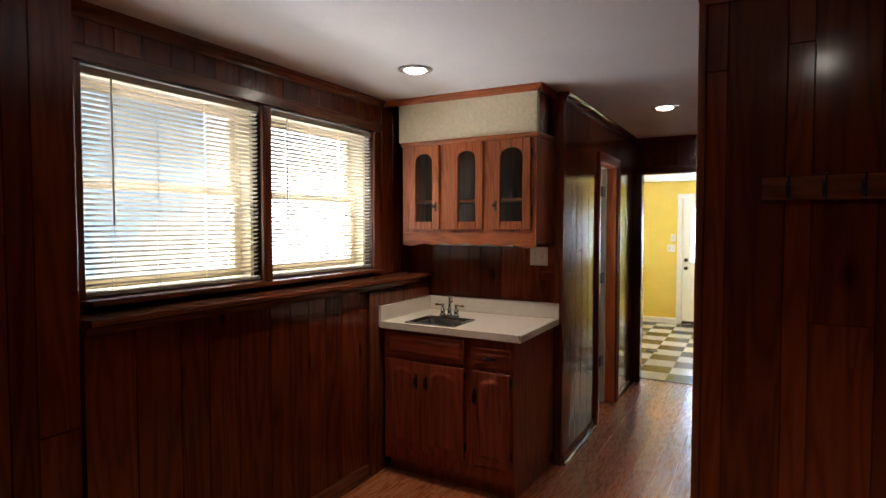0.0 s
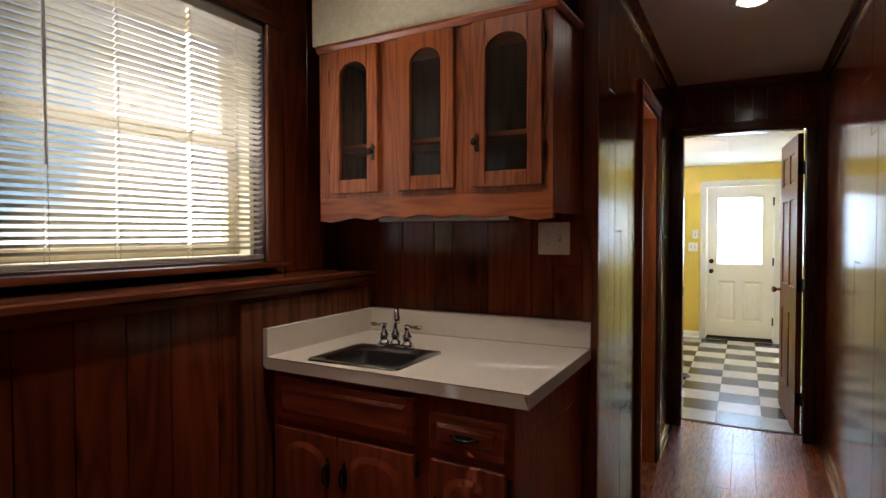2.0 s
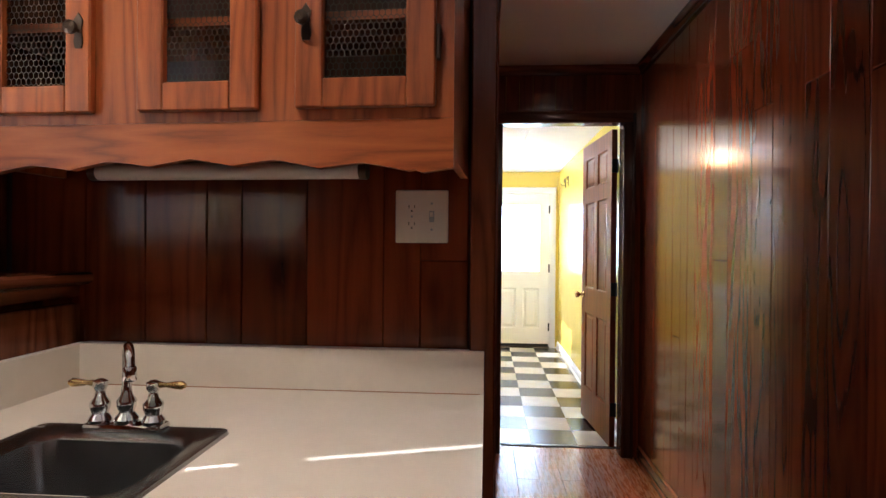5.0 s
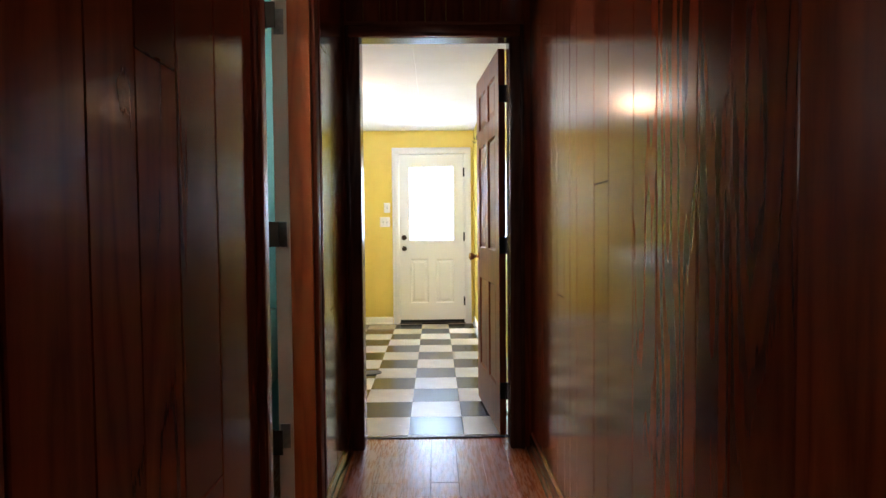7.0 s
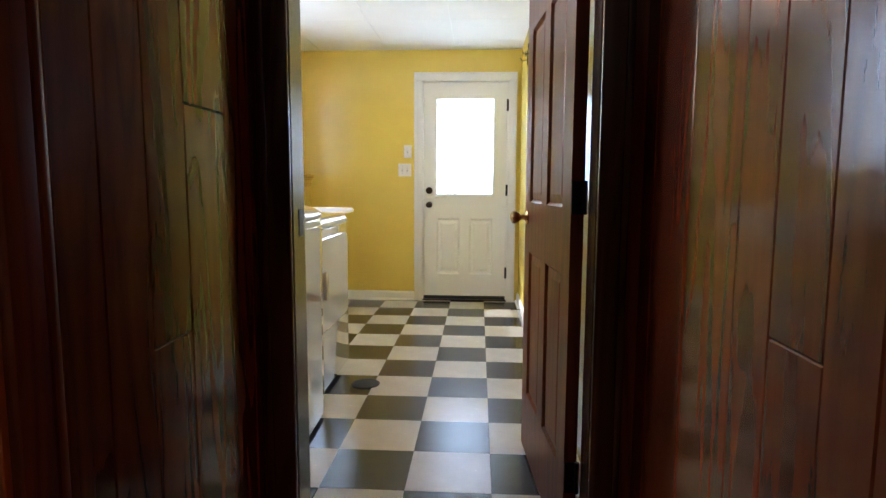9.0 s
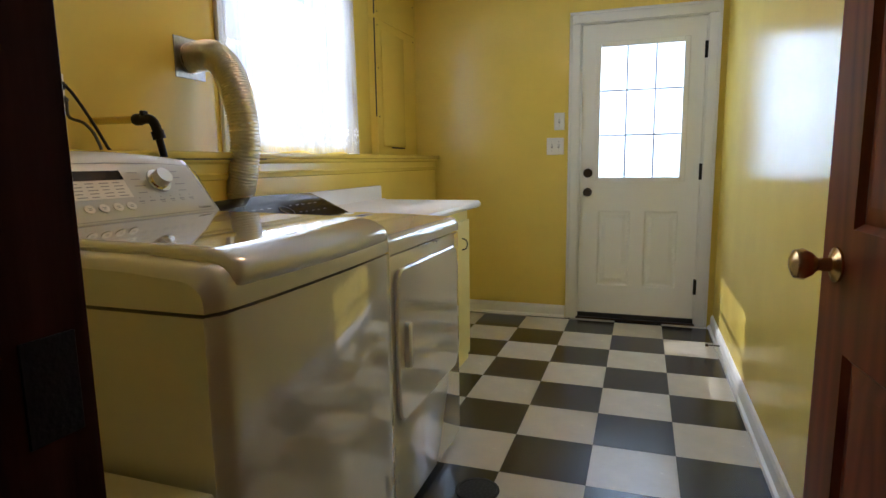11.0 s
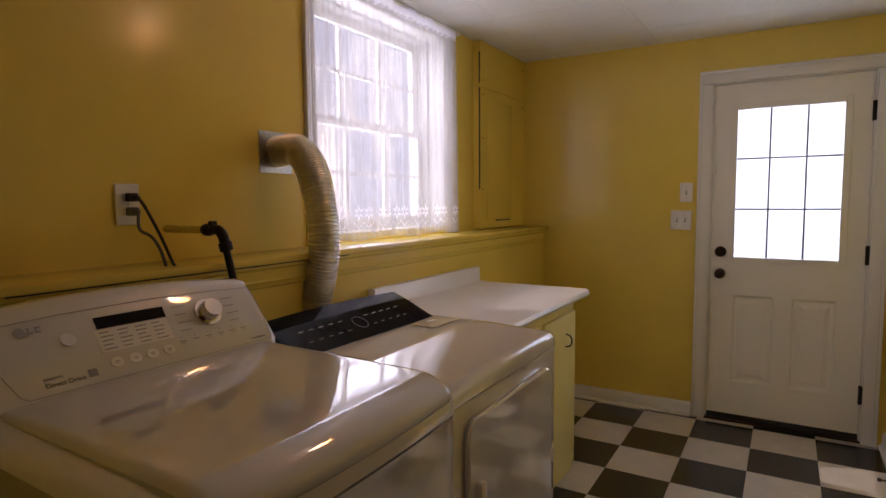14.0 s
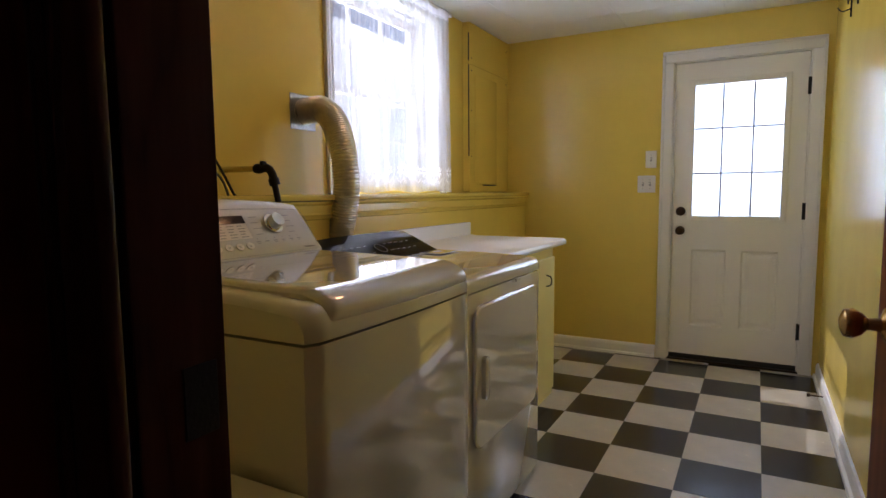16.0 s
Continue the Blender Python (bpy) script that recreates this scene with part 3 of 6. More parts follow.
def pull(parent, x, y, z, upright=True):
    """An antique black pull: a shaped plate and a bar that stands off it."""
    bm = bmesh.new()
    s = []
    for k in range(17):
        a = 2 * math.pi * k / 16
        r = 0.5 + 0.5 * abs(math.cos(a))
        s.append((0.010 * math.sin(a) * (1.2 - 0.4 * r), 0.05 * math.cos(a)))
    s = s[:-1]
    if not upright:
        s = [(b, a) for a, b in s]
    prism(bm, [(x + a, z + b) for a, b in s], y - 0.003, y)
    ends = [(0, -0.032), (0, 0.032)] if upright else [(-0.032, 0), (0.032, 0)]
    path = [(x + ends[0][0], y, z + ends[0][1]), (x + ends[0][0] * 0.8, y - 0.02, z + ends[0][1] * 0.8), (x, y - 0.026, z), (x + ends[1][0] * 0.8, y - 0.02, z + ends[1][1] * 0.8), (x + ends[1][0], y, z + ends[1][1])]
    tube(bm, curve_points(path, 4), 0.005, 8)
    return part("pull_handle", bm, IRON, parent, "black antique pull", smooth=True)


def raised_door(parent, x0, x1, z0, z1, y, arched=True, label="", matz=None, matx=None):
    """A lipped door with a raised panel; its face looks to -y."""
    matz, matx = matz or BASEWOOD, matx or BASEWOOD_X
    bm = bmesh.new()
    box(bm, x0, x1, y, y + 0.018, z0, z1, 0.004)
    d = part("door" if z1 - z0 > 0.2 else "drawer_front", bm, matz if z1 - z0 > 0.2 else matx, parent, label)
    m = 0.045 if z1 - z0 > 0.2 else 0.022
    bm = bmesh.new()
    if arched:
        out = arch_outline(x0 + m, x1 - m, z0 + m, z1 - m * 0.75, 0.05)
        inn = arch_outline(x0 + m + 0.022, x1 - m - 0.022, z0 + m + 0.022, z1 - m * 0.75 - 0.022, 0.045)
    else:
        out = [(x0 + m, z0 + m), (x1 - m, z0 + m), (x1 - m, z1 - m), (x0 + m, z1 - m)]
        inn = [(x0 + m + 0.014, z0 + m + 0.014), (x1 - m - 0.014, z0 + m + 0.014), (x1 - m - 0.014, z1 - m - 0.014), (x0 + m + 0.014, z1 - m - 0.014)]
    a = [bm.verts.new((p, y + 0.001, q)) for p, q in out]
    b = [bm.verts.new((p, y - 0.007, q)) for p, q in inn]
    bm.faces.new(b)
    for i in range(len(a)):
        j = (i + 1) % len(a)
        bm.faces.new((a[i], a[j], b[j], b[i]))
    part("raised_panel", bm, matz if z1 - z0 > 0.2 else matx, d)
    return d


def base_cabinet():
    c = thing("base_cabinet", "dark-stained wooden bar cabinet with arched doors under a cream worktop", "cabinet", at=(-0.83, 2.8, 0))
    o = Vector((-0.83, 2.8, 0))
    bm = bmesh.new()
    box(bm, -1.262, -0.365, 2.49, 3.115, 0.10, 0.80)
    for name, b in (("front_rail", (-1.262, -0.365, 2.49, 2.515)), ("side_panel", (-1.262, -1.244, 2.5155, 3.115)), ("side_panel", (-0.383, -0.365, 2.5155, 3.115))):
        boxpart(name, c, BASEWOOD, (*b, 0.8005, 0.928), 0)
    toe = bmesh.new()
    box(toe, -1.262, -0.385, 2.56, 3.115, 0.0, 0.0995)
    part("toe_kick", toe, BASEWOOD, c)
    body = part("body", bm, BASEWOOD, c)
    fronts = [
        raised_door(c, -1.242, -0.972, 0.19, 0.74, 2.47), raised_door(c, -0.966, -0.680, 0.19, 0.74, 2.47),
        raised_door(c, -0.624, -0.385, 0.19, 0.74, 2.47),
        raised_door(c, -1.232, -0.680, 0.765, 0.905, 2.47, False), raised_door(c, -0.624, -0.385, 0.765, 0.875, 2.47, False)]
    pull(c, -1.005, 2.468, 0.62)
    pull(c, -0.935, 2.468, 0.62)
    pull(c, -0.602, 2.468, 0.59)
    pull(c, -0.505, 2.464, 0.82, False)
    for z in (0.25, 0.67):
        boxpart("hinge", c, IRON, (-0.678, -0.668, 2.476, 2.491, z, z + 0.05), 0.001)
        boxpart("hinge", c, IRON, (-0.383, -0.373, 2.476, 2.491, z, z + 0.05), 0.001)
    for ch in c.children:
        ch.location = -o
    pivot, turn = Vector((-0.365, 2.49, 0)), radians(-2.2)
    c.rotation_euler = (0, 0, turn)
    c.location = pivot + Matrix.Rotation(turn, 3, "Z") @ (o - pivot)
    return c


base_cabinet()


SKEW = 0.038  # the front edge runs back towards the window


def worktop():
    w = thing("worktop", "cream laminate worktop with low splashbacks and a chipped corner", "worktop", at=(-0.83, 2.8, 0.932))
    o = Vector((-0.83, 2.8, 0.932))
    bm = bmesh.new()
    sx0, sx1, sy0, sy1 = -1.075, -0.790, 2.545, 2.775
    rings = []
    for x0, x1, y0, y1, z in ((sx0, sx1, sy0, sy1, 0.932), (sx0, sx1, sy0, sy1, 0.972), (-1.264, -0.312, 2.447, 3.15, 0.972), (-1.264, -0.312, 2.447, 3.15, 0.932)):
        rings.append([bm.verts.new(p) for p in ((x0, y0 + (SKEW if y0 < 2.5 else 0), z), (x1, y0, z), (x1, y1, z), (x0, y1, z))])
    for a, b in zip(rings, rings[1:] + rings[:1]):
        for i in range(4):
            bm.faces.new((a[i], a[(i + 1) % 4], b[(i + 1) % 4], b[i]))
    part("top", bm, LAMINATE, w)
    boxpart("splashback", w, LAMINATE, (-1.264, -0.312, 3.122, 3.155, 0.973, 1.068), 0.001)
    boxpart("side_splash", w, LAMINATE, (-1.2845, -1.2645, 2.458 + SKEW, 3.155, 0.935, 1.066), 0.001)
    bm = bmesh.new()
    prism(bm, [(-1.264, 2.4462 + SKEW), (-0.311, 2.4462), (-0.311, 2.4475), (-1.264, 2.4475 + SKEW)], 0.9705, 0.9725, "XY")
    part("laminate_seam", bm, LAMINATE_DARK, w)
    boxpart("laminate_seam", w, LAMINATE_DARK, (-1.262, -0.32, 3.1205, 3.1225, 0.972, 0.974), 0)
    bm = bmesh.new()
    prism(bm, [(-0.3125, 0.968), (-0.325, 0.968), (-0.3125, 0.935)], 2.4455, 2.4475)
    part("chip", bm, LAMINATE_DARK, w, "brown chipped corner")
    for ch in w.children:
        ch.location = -o
    return w


worktop()
bm = bmesh.new()
box(bm, -1.3115, -1.285, 2.40, 3.155, 0.001, 1.16, 0.003)
structure("trim_board", bm, TRIM_Z, "dark stained filler board at the end of the bar worktop")


def bar_sink():
    s = thing("bar_sink", "small brushed stainless steel sink set in the cream worktop", "sink", at=(-0.932, 2.664, 0.972))
    bm = bmesh.new()

    def rounded(hx, hy, r, z, cx=0, cy=0):
        ring = []
        for cxs, cys, a0 in ((1, 1, 0), (-1, 1, 90), (-1, -1, 180), (1, -1, 270)):
            for k in range(5):
                a = radians(a0 + 22.5 * k)
                ring.append(bm.verts.new((cx + cxs * (hx - r) + r * math.cos(a), cy + cys * (hy - r) + r * math.sin(a), z)))
        return ring
    rings = [rounded(0.20, 0.165, 0.02, 0.0), rounded(0.198, 0.163, 0.02, 0.006), rounded(0.165, 0.125, 0.045, 0.004, 0, -0.012),
             rounded(0.155, 0.115, 0.05, -0.004, 0, -0.012), rounded(0.135, 0.10, 0.05, -0.145, 0, -0.012), rounded(0.05, 0.04, 0.03, -0.155, 0, -0.012)]
    for a, b in zip(rings, rings[1:]):
        for i in range(len(a)):
            bm.faces.new((a[i], a[(i + 1) % len(a)], b[(i + 1) % len(a)], b[i]))
    bm.faces.new(rings[-1])
    part("basin", bm, STEEL, s, smooth=True)
    bm = bmesh.new()
    lathe(bm, [(0.028, -0.152), (0.028, -0.148), (0.02, -0.150)], (0, -0.012, 0))
    part("drain", bm, CHROME, s)
    s.scale = (0.885, 0.945, 1)


bar_sink()


def faucet():
    f = thing("faucet", "polished chrome bar faucet with two brass lever handles, on the sink", "faucet", at=(-0.937, 2.797, 0.976))
    f.scale = (0.94, 0.94, 0.97)
    bm = bmesh.new()
    box(bm, -0.075, 0.075, -0.022, 0.022, 0.0, 0.016, 0.007, 2)
    part("base", bm, CHROME, f, smooth=True)
    bm = bmesh.new()
    lathe(bm, [(0.021, 0.015), (0.022, 0.022), (0.013, 0.034), (0.017, 0.045), (0.017, 0.055), (0.010, 0.066), (0.0085, 0.08)])
    tube(bm, curve_points([(0, 0, 0.078), (0, 0, 0.115), (0.008, -0.012, 0.145), (0.025, -0.035, 0.158), (0.042, -0.058, 0.148), (0.048, -0.066, 0.128)], 6), 0.0085, 12)
    lathe(bm, [(0.0095, 0.105), (0.011, 0.108), (0.011, 0.128), (0.0095, 0.130)], (0.048, -0.066, 0))
    part("spout", bm, CHROME, f, smooth=True)
    for sx in (-1, 1):
        bm = bmesh.new()
        lathe(bm, [(0.020, 0.014), (0.021, 0.02), (0.014, 0.03), (0.018, 0.042), (0.018, 0.05), (0.010, 0.06), (0.008, 0.07), (0.013, 0.078), (0.013, 0.088), (0.006, 0.092)], (sx * 0.052, 0, 0))
        h = part("handle", bm, CHROME, f, smooth=True)
        bm = bmesh.new()
        lathe(bm, [(0.004, 0.005), (0.006, 0.015), (0.0045, 0.025), (0.0075, 0.045), (0.008, 0.055), (0.004, 0.062)], (0, 0, 0), "X", 12)
        if sx < 0:
            bmesh.ops.scale(bm, verts=bm.verts, vec=(-1, 1, 1))
        bmesh.ops.translate(bm, verts=bm.verts, vec=(sx * 0.052, 0, 0.084))
        part("lever", bm, BRASS, h, "brass lever", smooth=True)


faucet()


def wire_mesh(x0, x1, z0, z1, y, inside):
    """Hexagonal wire netting, kept to what lies inside the opening."""
    bm = bmesh.new()
    w, h = 0.0105, 0.0155
    segs = set()
    rows, cols = int((z1 - z0) / (h * 0.75)) + 2, int((x1 - x0) / w) + 2
    for r in range(rows):
        for c in range(cols):
            cx, cz = x0 + c * w + (w / 2 if r % 2 else 0), z0 + r * h * 0.75
            p = [(cx, cz - h / 2), (cx + w / 2, cz - h / 4), (cx + w / 2, cz + h / 4), (cx, cz + h / 2)]
            for a, b in zip(p, p[1:]):
                if inside(*a) and inside(*b):
                    segs.add((round(a[0], 4), round(a[1], 4), round(b[0], 4), round(b[1], 4)))
            a, b = (cx - w / 2, cz - h / 4), (cx, cz - h / 2)
            if inside(*a) and inside(*b):
                segs.add((round(a[0], 4), round(a[1], 4), round(b[0], 4), round(b[1], 4)))
    t = 0.0008
    for a, b, c, d in sorted(segs):
        v = Vector((c - a, 0, d - b)).normalized()
        s = Vector((-v.z, 0, v.x)) * t
        P, Q = Vector((a, y, b)), Vector((c, y, d))
        q = [bm.verts.new(P + s), bm.verts.new(Q + s), bm.verts.new(Q - s), bm.verts.new(P - s)]
        bm.faces.new(q)
    return bm


def upper_cabinet():
    c = thing("wall_cabinet", "honey oak wall cabinet with three arched wire-netted doors, above bar sink", "cabinet", at=(-0.85, 3.0, 1.4))
    x0, x1, yf, zb, zt = -1.352, -0.368, 2.84, 1.44, 2.125
    back = 3.105
    boxpart("side_panel", c, OAK, (x1 - 0.018, x1, yf + 0.02, 3.16, zb + 0.02, zt), 0.001)
    boxpart("side_panel", c, OAK, (x0, x0 + 0.018, yf + 0.02, back, zb + 0.02, zt), 0.001)
    boxpart("top_panel", c, OAK_X, (x0 + 0.018, x1 - 0.018, yf + 0.02, back, zt - 0.018, zt), 0)
    boxpart("bottom_panel", c, OAK_X, (x0 + 0.018, x1 - 0.018, yf + 0.02, back, 1.525, 1.543), 0)
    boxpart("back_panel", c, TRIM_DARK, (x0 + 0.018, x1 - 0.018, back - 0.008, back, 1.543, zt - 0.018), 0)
    boxpart("shelf", c, OAK_X, (x0 + 0.018, x1 - 0.018, yf + 0.05, back - 0.01, 1.728, 1.746), 0.001)
    doors = [(-1.287, -1.050), (-0.957, -0.724), (-0.653, -0.399)]
    edges = [x0] + [e for d in doors for e in (d[0] + 0.012, d[1] - 0.012)] + [x1]
    bm = bmesh.new()
    for a, b in zip(edges[0::2], edges[1::2]):
        box(bm, a, b, yf, yf + 0.02, 1.53, zt)
    for d in doors:
        box(bm, d[0] + 0.012, d[1] - 0.012, yf, yf + 0.02, 2.10, zt)
        box(bm, d[0] + 0.012, d[1] - 0.012, yf, yf + 0.02, 1.53, 1.565)
    part("face_frame", bm, OAK, c)
    bm = bmesh.new()
    n = 72
    top, low = [], []
    for k in range(n + 1):
        u = k / n
        x = x0 + (x1 - x0) * u
        s = abs((u * 6) % 1 - 0.5) * 2
        dip = 0.016 * (1 - s) ** 1.2 + (0.010 if (u < 0.06 or u > 0.94) else 0)
        low.append((x, zb + 0.016 - 0.8 * dip - 0.006 * math.cos(2 * math.pi * u)))
    outline = low + [(x1, 1.5295), (x0, 1.5295)]
    prism(bm, outline, yf, yf + 0.02)
    part("valance", bm, OAK_X, c, "scalloped oak valance")
    for i, (a, b) in enumerate(doors):
        y = yf - 0.019
        m = 0.052
        za, zc = 1.549, 2.108
        ox0, ox1, oz0, oz1, rise = a + m, b - m, za + m, zc - m, 0.055
        bm = bmesh.new()
        box(bm, a, ox0, y, yf - 0.001, za, zc, 0.003)
        box(bm, ox1, b, y, yf - 0.001, za, zc, 0.003)
        box(bm, ox0, ox1, y, yf - 0.001, za, oz0, 0.002)
        arc = [(ox0, zc), (ox0, oz1 - rise)]
        for k in range(1, 12):
            t = math.pi - math.pi * k / 12
            arc.append(((ox0 + ox1) / 2 + (ox1 - ox0) / 2 * math.cos(t), oz1 - rise + rise * math.sin(t)))
        arc += [(ox1, oz1 - rise), (ox1, zc)]
        prism(bm, arc, y, yf - 0.001)
        d = part("door", bm, OAK, c)

        def inside(px, pz, ox0=ox0, ox1=ox1, oz0=oz0, oz1=oz1, rise=rise):
            if not (ox0 - 0.004 < px < ox1 + 0.004 and oz0 - 0.004 < pz):
                return False
            u = (px - (ox0 + ox1) / 2) / ((ox1 - ox0) / 2 + 0.004)
            return pz < oz1 - rise + (rise + 0.004) * math.sqrt(max(0, 1 - u * u))
        part("wire_netting", wire_mesh(ox0, ox1, oz0, oz1, yf - 0.006, inside), MESH_WIRE, d, "hexagonal wire netting")
        hx = b - 0.022 if i == 0 else a + 0.022
        if i != 1:
            bm = bmesh.new()
            lathe(bm, [(0.004, 0.0), (0.004, -0.012), (0.012, -0.018), (0.013, -0.026), (0.006, -0.030)], (hx, y, 1.70), "Y", 12)
            prism(bm, [(hx - 0.006, 1.668), (hx + 0.006, 1.668), (hx + 0.009, 1.680), (hx + 0.006, 1.70), (hx + 0.009, 1.72), (hx, 1.734), (hx - 0.009, 1.72), (hx - 0.006, 1.70), (hx - 0.009, 1.680)], y - 0.003, y)
            part("knob", bm, BRONZE, d, "bronze knob on a shaped plate")
        ex = a if i == 0 else b
        for z in (1.66, 2.01):
            if i != 1:
                boxpart("hinge", d, BRONZE, (ex - 0.004 if i == 0 else ex + 0.001, ex - 0.001 if i == 0 else ex + 0.008, y + 0.002, y + 0.018, z - 0.03, z + 0.03), 0.001)
    bm = bmesh.new()
    moulding(bm, [(0, 0), (0.024, 0), (0.024, -0.01), (0.012, -0.026), (0, -0.028)], (0, -1), (x0, yf, zt + 0.012), (x1 + 0.02, yf, zt + 0.012))
    moulding(bm, [(0, 0), (0.02, 0), (0.02, -0.01), (0.012, -0.026), (0, -0.028)], (1, 0), (x1, yf, zt + 0.012), (x1, back, zt + 0.012))
    part("top_moulding", bm, OAK_X, c)
    base = c.location.copy()
    for ch in c.children:
        ch.location = -base
    # it hangs a little askew, its window end set deeper
    pivot = Vector((x1, yf, 0))
    c.rotation_euler = (0, 0, radians(-2.8))
    c.location = pivot + Matrix.Rotation(radians(-2.8), 3, "Z") @ (base - pivot)


upper_cabinet()

bm = bmesh.new()
box(bm, -1.365, -0.372, 2.862, 3.17, 2.139, ROOF)
sof = structure("wall_soffit", bm, WALLPAPER, "boxed soffit papered in cream over the wall cabinet")
bm = bmesh.new()
box(bm, -0.3715, -0.3675, 2.90, 3.17, 2.139, ROOF)
structure("soffit_side", bm, TRIM_Z, "dark stained side of the soffit")
bm = bmesh.new()
prof = [(0, 0), (0.032, 0), (0.032, -0.012), (0.012, -0.03), (0.008, -0.04), (0, -0.04)]
moulding(bm, prof, (0, -1), (-1.5, 2.862, ROOF - 0.001), (-0.34, 2.862, ROOF - 0.001))
moulding(bm, prof, (1, 0), (-0.3675, 2.832, ROOF - 0.001), (-0.3675, 3.17, ROOF - 0.001))
structure("trim_soffit", bm, OAK_X, "wooden crown moulding of the soffit")

t = thing("under_cabinet_light", "slim white tube light under the wall cabinet", "lamp", at=(-0.85, 2.99, 1.455))
t.rotation_euler = (0, 0, radians(-2.8))
bm = bmesh.new()
tube(bm, [(-0.285, 0, 0), (0.285, 0, 0)], 0.017, 14)
part("tube", bm, plain("unlit_tube", (0.50, 0.46, 0.42), 0.3), t, smooth=True)
for sx in (-1, 1):
    bm = bmesh.new()
    tube(bm, [(sx * 0.286, 0, 0), (sx * 0.302, 0, 0)], 0.018, 14)
    part("end_cap", bm, BRONZE, t, smooth=True)
boxpart("mount", t, IRON, (-0.29, 0.29, 0.018, 0.04, 0.0, 0.065), 0.002)


def wall_plate(name, label, category, origin, w, h, facing, kinds, material):
    """A switch or outlet plate; kinds: a list, one a gang, of 'outlet', 'toggle' or 'blank'."""
    p = thing(name, label, category, at=origin)
    bm = bmesh.new()
    box(bm, -w / 2, w / 2, -0.006, 0, -h / 2, h / 2, 0.0025)
    part("plate", bm, material, p)
    for i, k in enumerate(kinds):
        gx = (i - (len(kinds) - 1) / 2) * 0.046
        if k == "outlet":
            for dz in (-0.0195, 0.0195):
                bm = bmesh.new()
                prism(bm, [(gx + 0.0165 * math.cos(a), dz + max(-0.0125, min(0.0125, 0.0165 * math.sin(a)))) for a in [2 * math.pi * q / 16 for q in range(16)]], -0.0085, -0.0061)
                o = part("socket", bm, material, p)
                bm = bmesh.new()
                box(bm, gx - 0.0075, gx - 0.0055, -0.0092, -0.0086, dz - 0.001, dz + 0.007)
                box(bm, gx + 0.0055, gx + 0.0075, -0.0092, -0.0086, dz - 0.0005, dz + 0.006)
                box(bm, gx - 0.002, gx + 0.002, -0.0092, -0.0086, dz - 0.009, dz - 0.005)
                part("slot", bm, BLACK_MATT, o)
        if k == "toggle":
            bm = bmesh.new()
            box(bm, gx - 0.006, gx + 0.006, -0.0072, -0.0061, -0.013, 0.013)
            part("toggle_slot", bm, GREY_PRINT, p, "grey slot of the toggle")
            bm = bmesh.new()
            box(bm, gx - 0.0035, gx + 0.0035, -0.018, -0.0075, -0.001, 0.009, 0.001)
            part("toggle", bm, material, p)
        for dz in ((-0.03, 0.03) if k == "toggle" else (0.0,) if k == "outlet" else (-0.042, 0.042)):
            bm = bmesh.new()
            lathe(bm, [(0.003, -0.0061), (0.0025, -0.0074)], (gx, 0, dz), "Y", 8)
            part("screw", bm, GREY_PRINT, p)
    p.rotation_euler = (0, 0, {"-y": 0, "+x": radians(90), "-x": radians(-90)}[facing])
    return p


wall_plate("outlet", "almond plate with outlet and toggle switch on dark pine wall", "outlet", (-0.458, 3.158, 1.372), 0.122, 0.122, "-y", ["outlet", "toggle"], PLATE)
wall_plate("switch", "almond single plate on the pine hall wall", "switch", (0.636, 3.13, 1.50), 0.075, 0.118, "-x", ["blank"], PLATE_WHITE)
wall_plate("switch", "almond double toggle switch on the pine hall wall", "switch", (0.636, 3.11, 1.20), 0.118, 0.118, "-x", ["toggle", "toggle"], PLATE_WHITE)
wall_plate("switch", "white single toggle switch on the yellow wall beside the outer door", "switch", (-0.402, 9.409, 1.372), 0.072, 0.116, "-y", ["toggle"], PLATE_WHITE)
wall_plate("switch", "white double toggle switch on yellow wall beside the outer door", "switch", (-0.428, 9.409, 1.205), 0.118, 0.116, "-y", ["toggle", "toggle"], PLATE_WHITE)


RING = plain("downlight_ring", (0.30, 0.27, 0.23), 0.4)


def downlight(x, y):
    d = thing("downlight", "round white recessed ceiling downlight, lit", "lamp", "recessed ceiling lights", (x, y, ROOF))
    bm = bmesh.new()
    lathe(bm, [(0.095, -0.0005), (0.095, -0.004), (0.068, -0.008), (0.062, -0.002)], seg=32)
    part("trim_ring", bm, RING, d, smooth=True)
    bm = bmesh.new()
    lathe(bm, [(0.055, -0.0085), (0.05, -0.014), (0.03, -0.02), (0.004, -0.022)], seg=24)
    part("bulb", bm, LAMP, d, smooth=True)


downlight(-0.85, 2.235)
downlight(0.20, 3.97)
downlight(1.10, 0.55)


def hook_rail():
    h = thing("hook_rail", "dark wooden coat rail with black double hooks, on the pine wall", "coat rack", at=(1.25, 1.82, 1.705))
    bm = bmesh.new()
    box(bm, -0.425, 0.45, -0.018, 0, -0.042, 0.042, 0.007, 2)
    part("board", bm, TRIM_X, h)
    for k in range(7):
        x = -0.345 + 0.106 * k
        bm = bmesh.new()
        box(bm, x - 0.008, x + 0.008, -0.021, -0.018, -0.028, 0.022, 0.001)
        tube(bm, curve_points([(x, -0.02, 0.012), (x, -0.045, 0.018), (x, -0.062, 0.032), (x, -0.066, 0.044)], 4), 0.0035, 8)
        tube(bm, curve_points([(x, -0.02, -0.015), (x, -0.035, -0.032), (x, -0.048, -0.035), (x, -0.052, -0.022)], 4), 0.0035, 8)
        part("hook", bm, IRON, h, smooth=True)


hook_rail()

# ---- doors and their trim ----


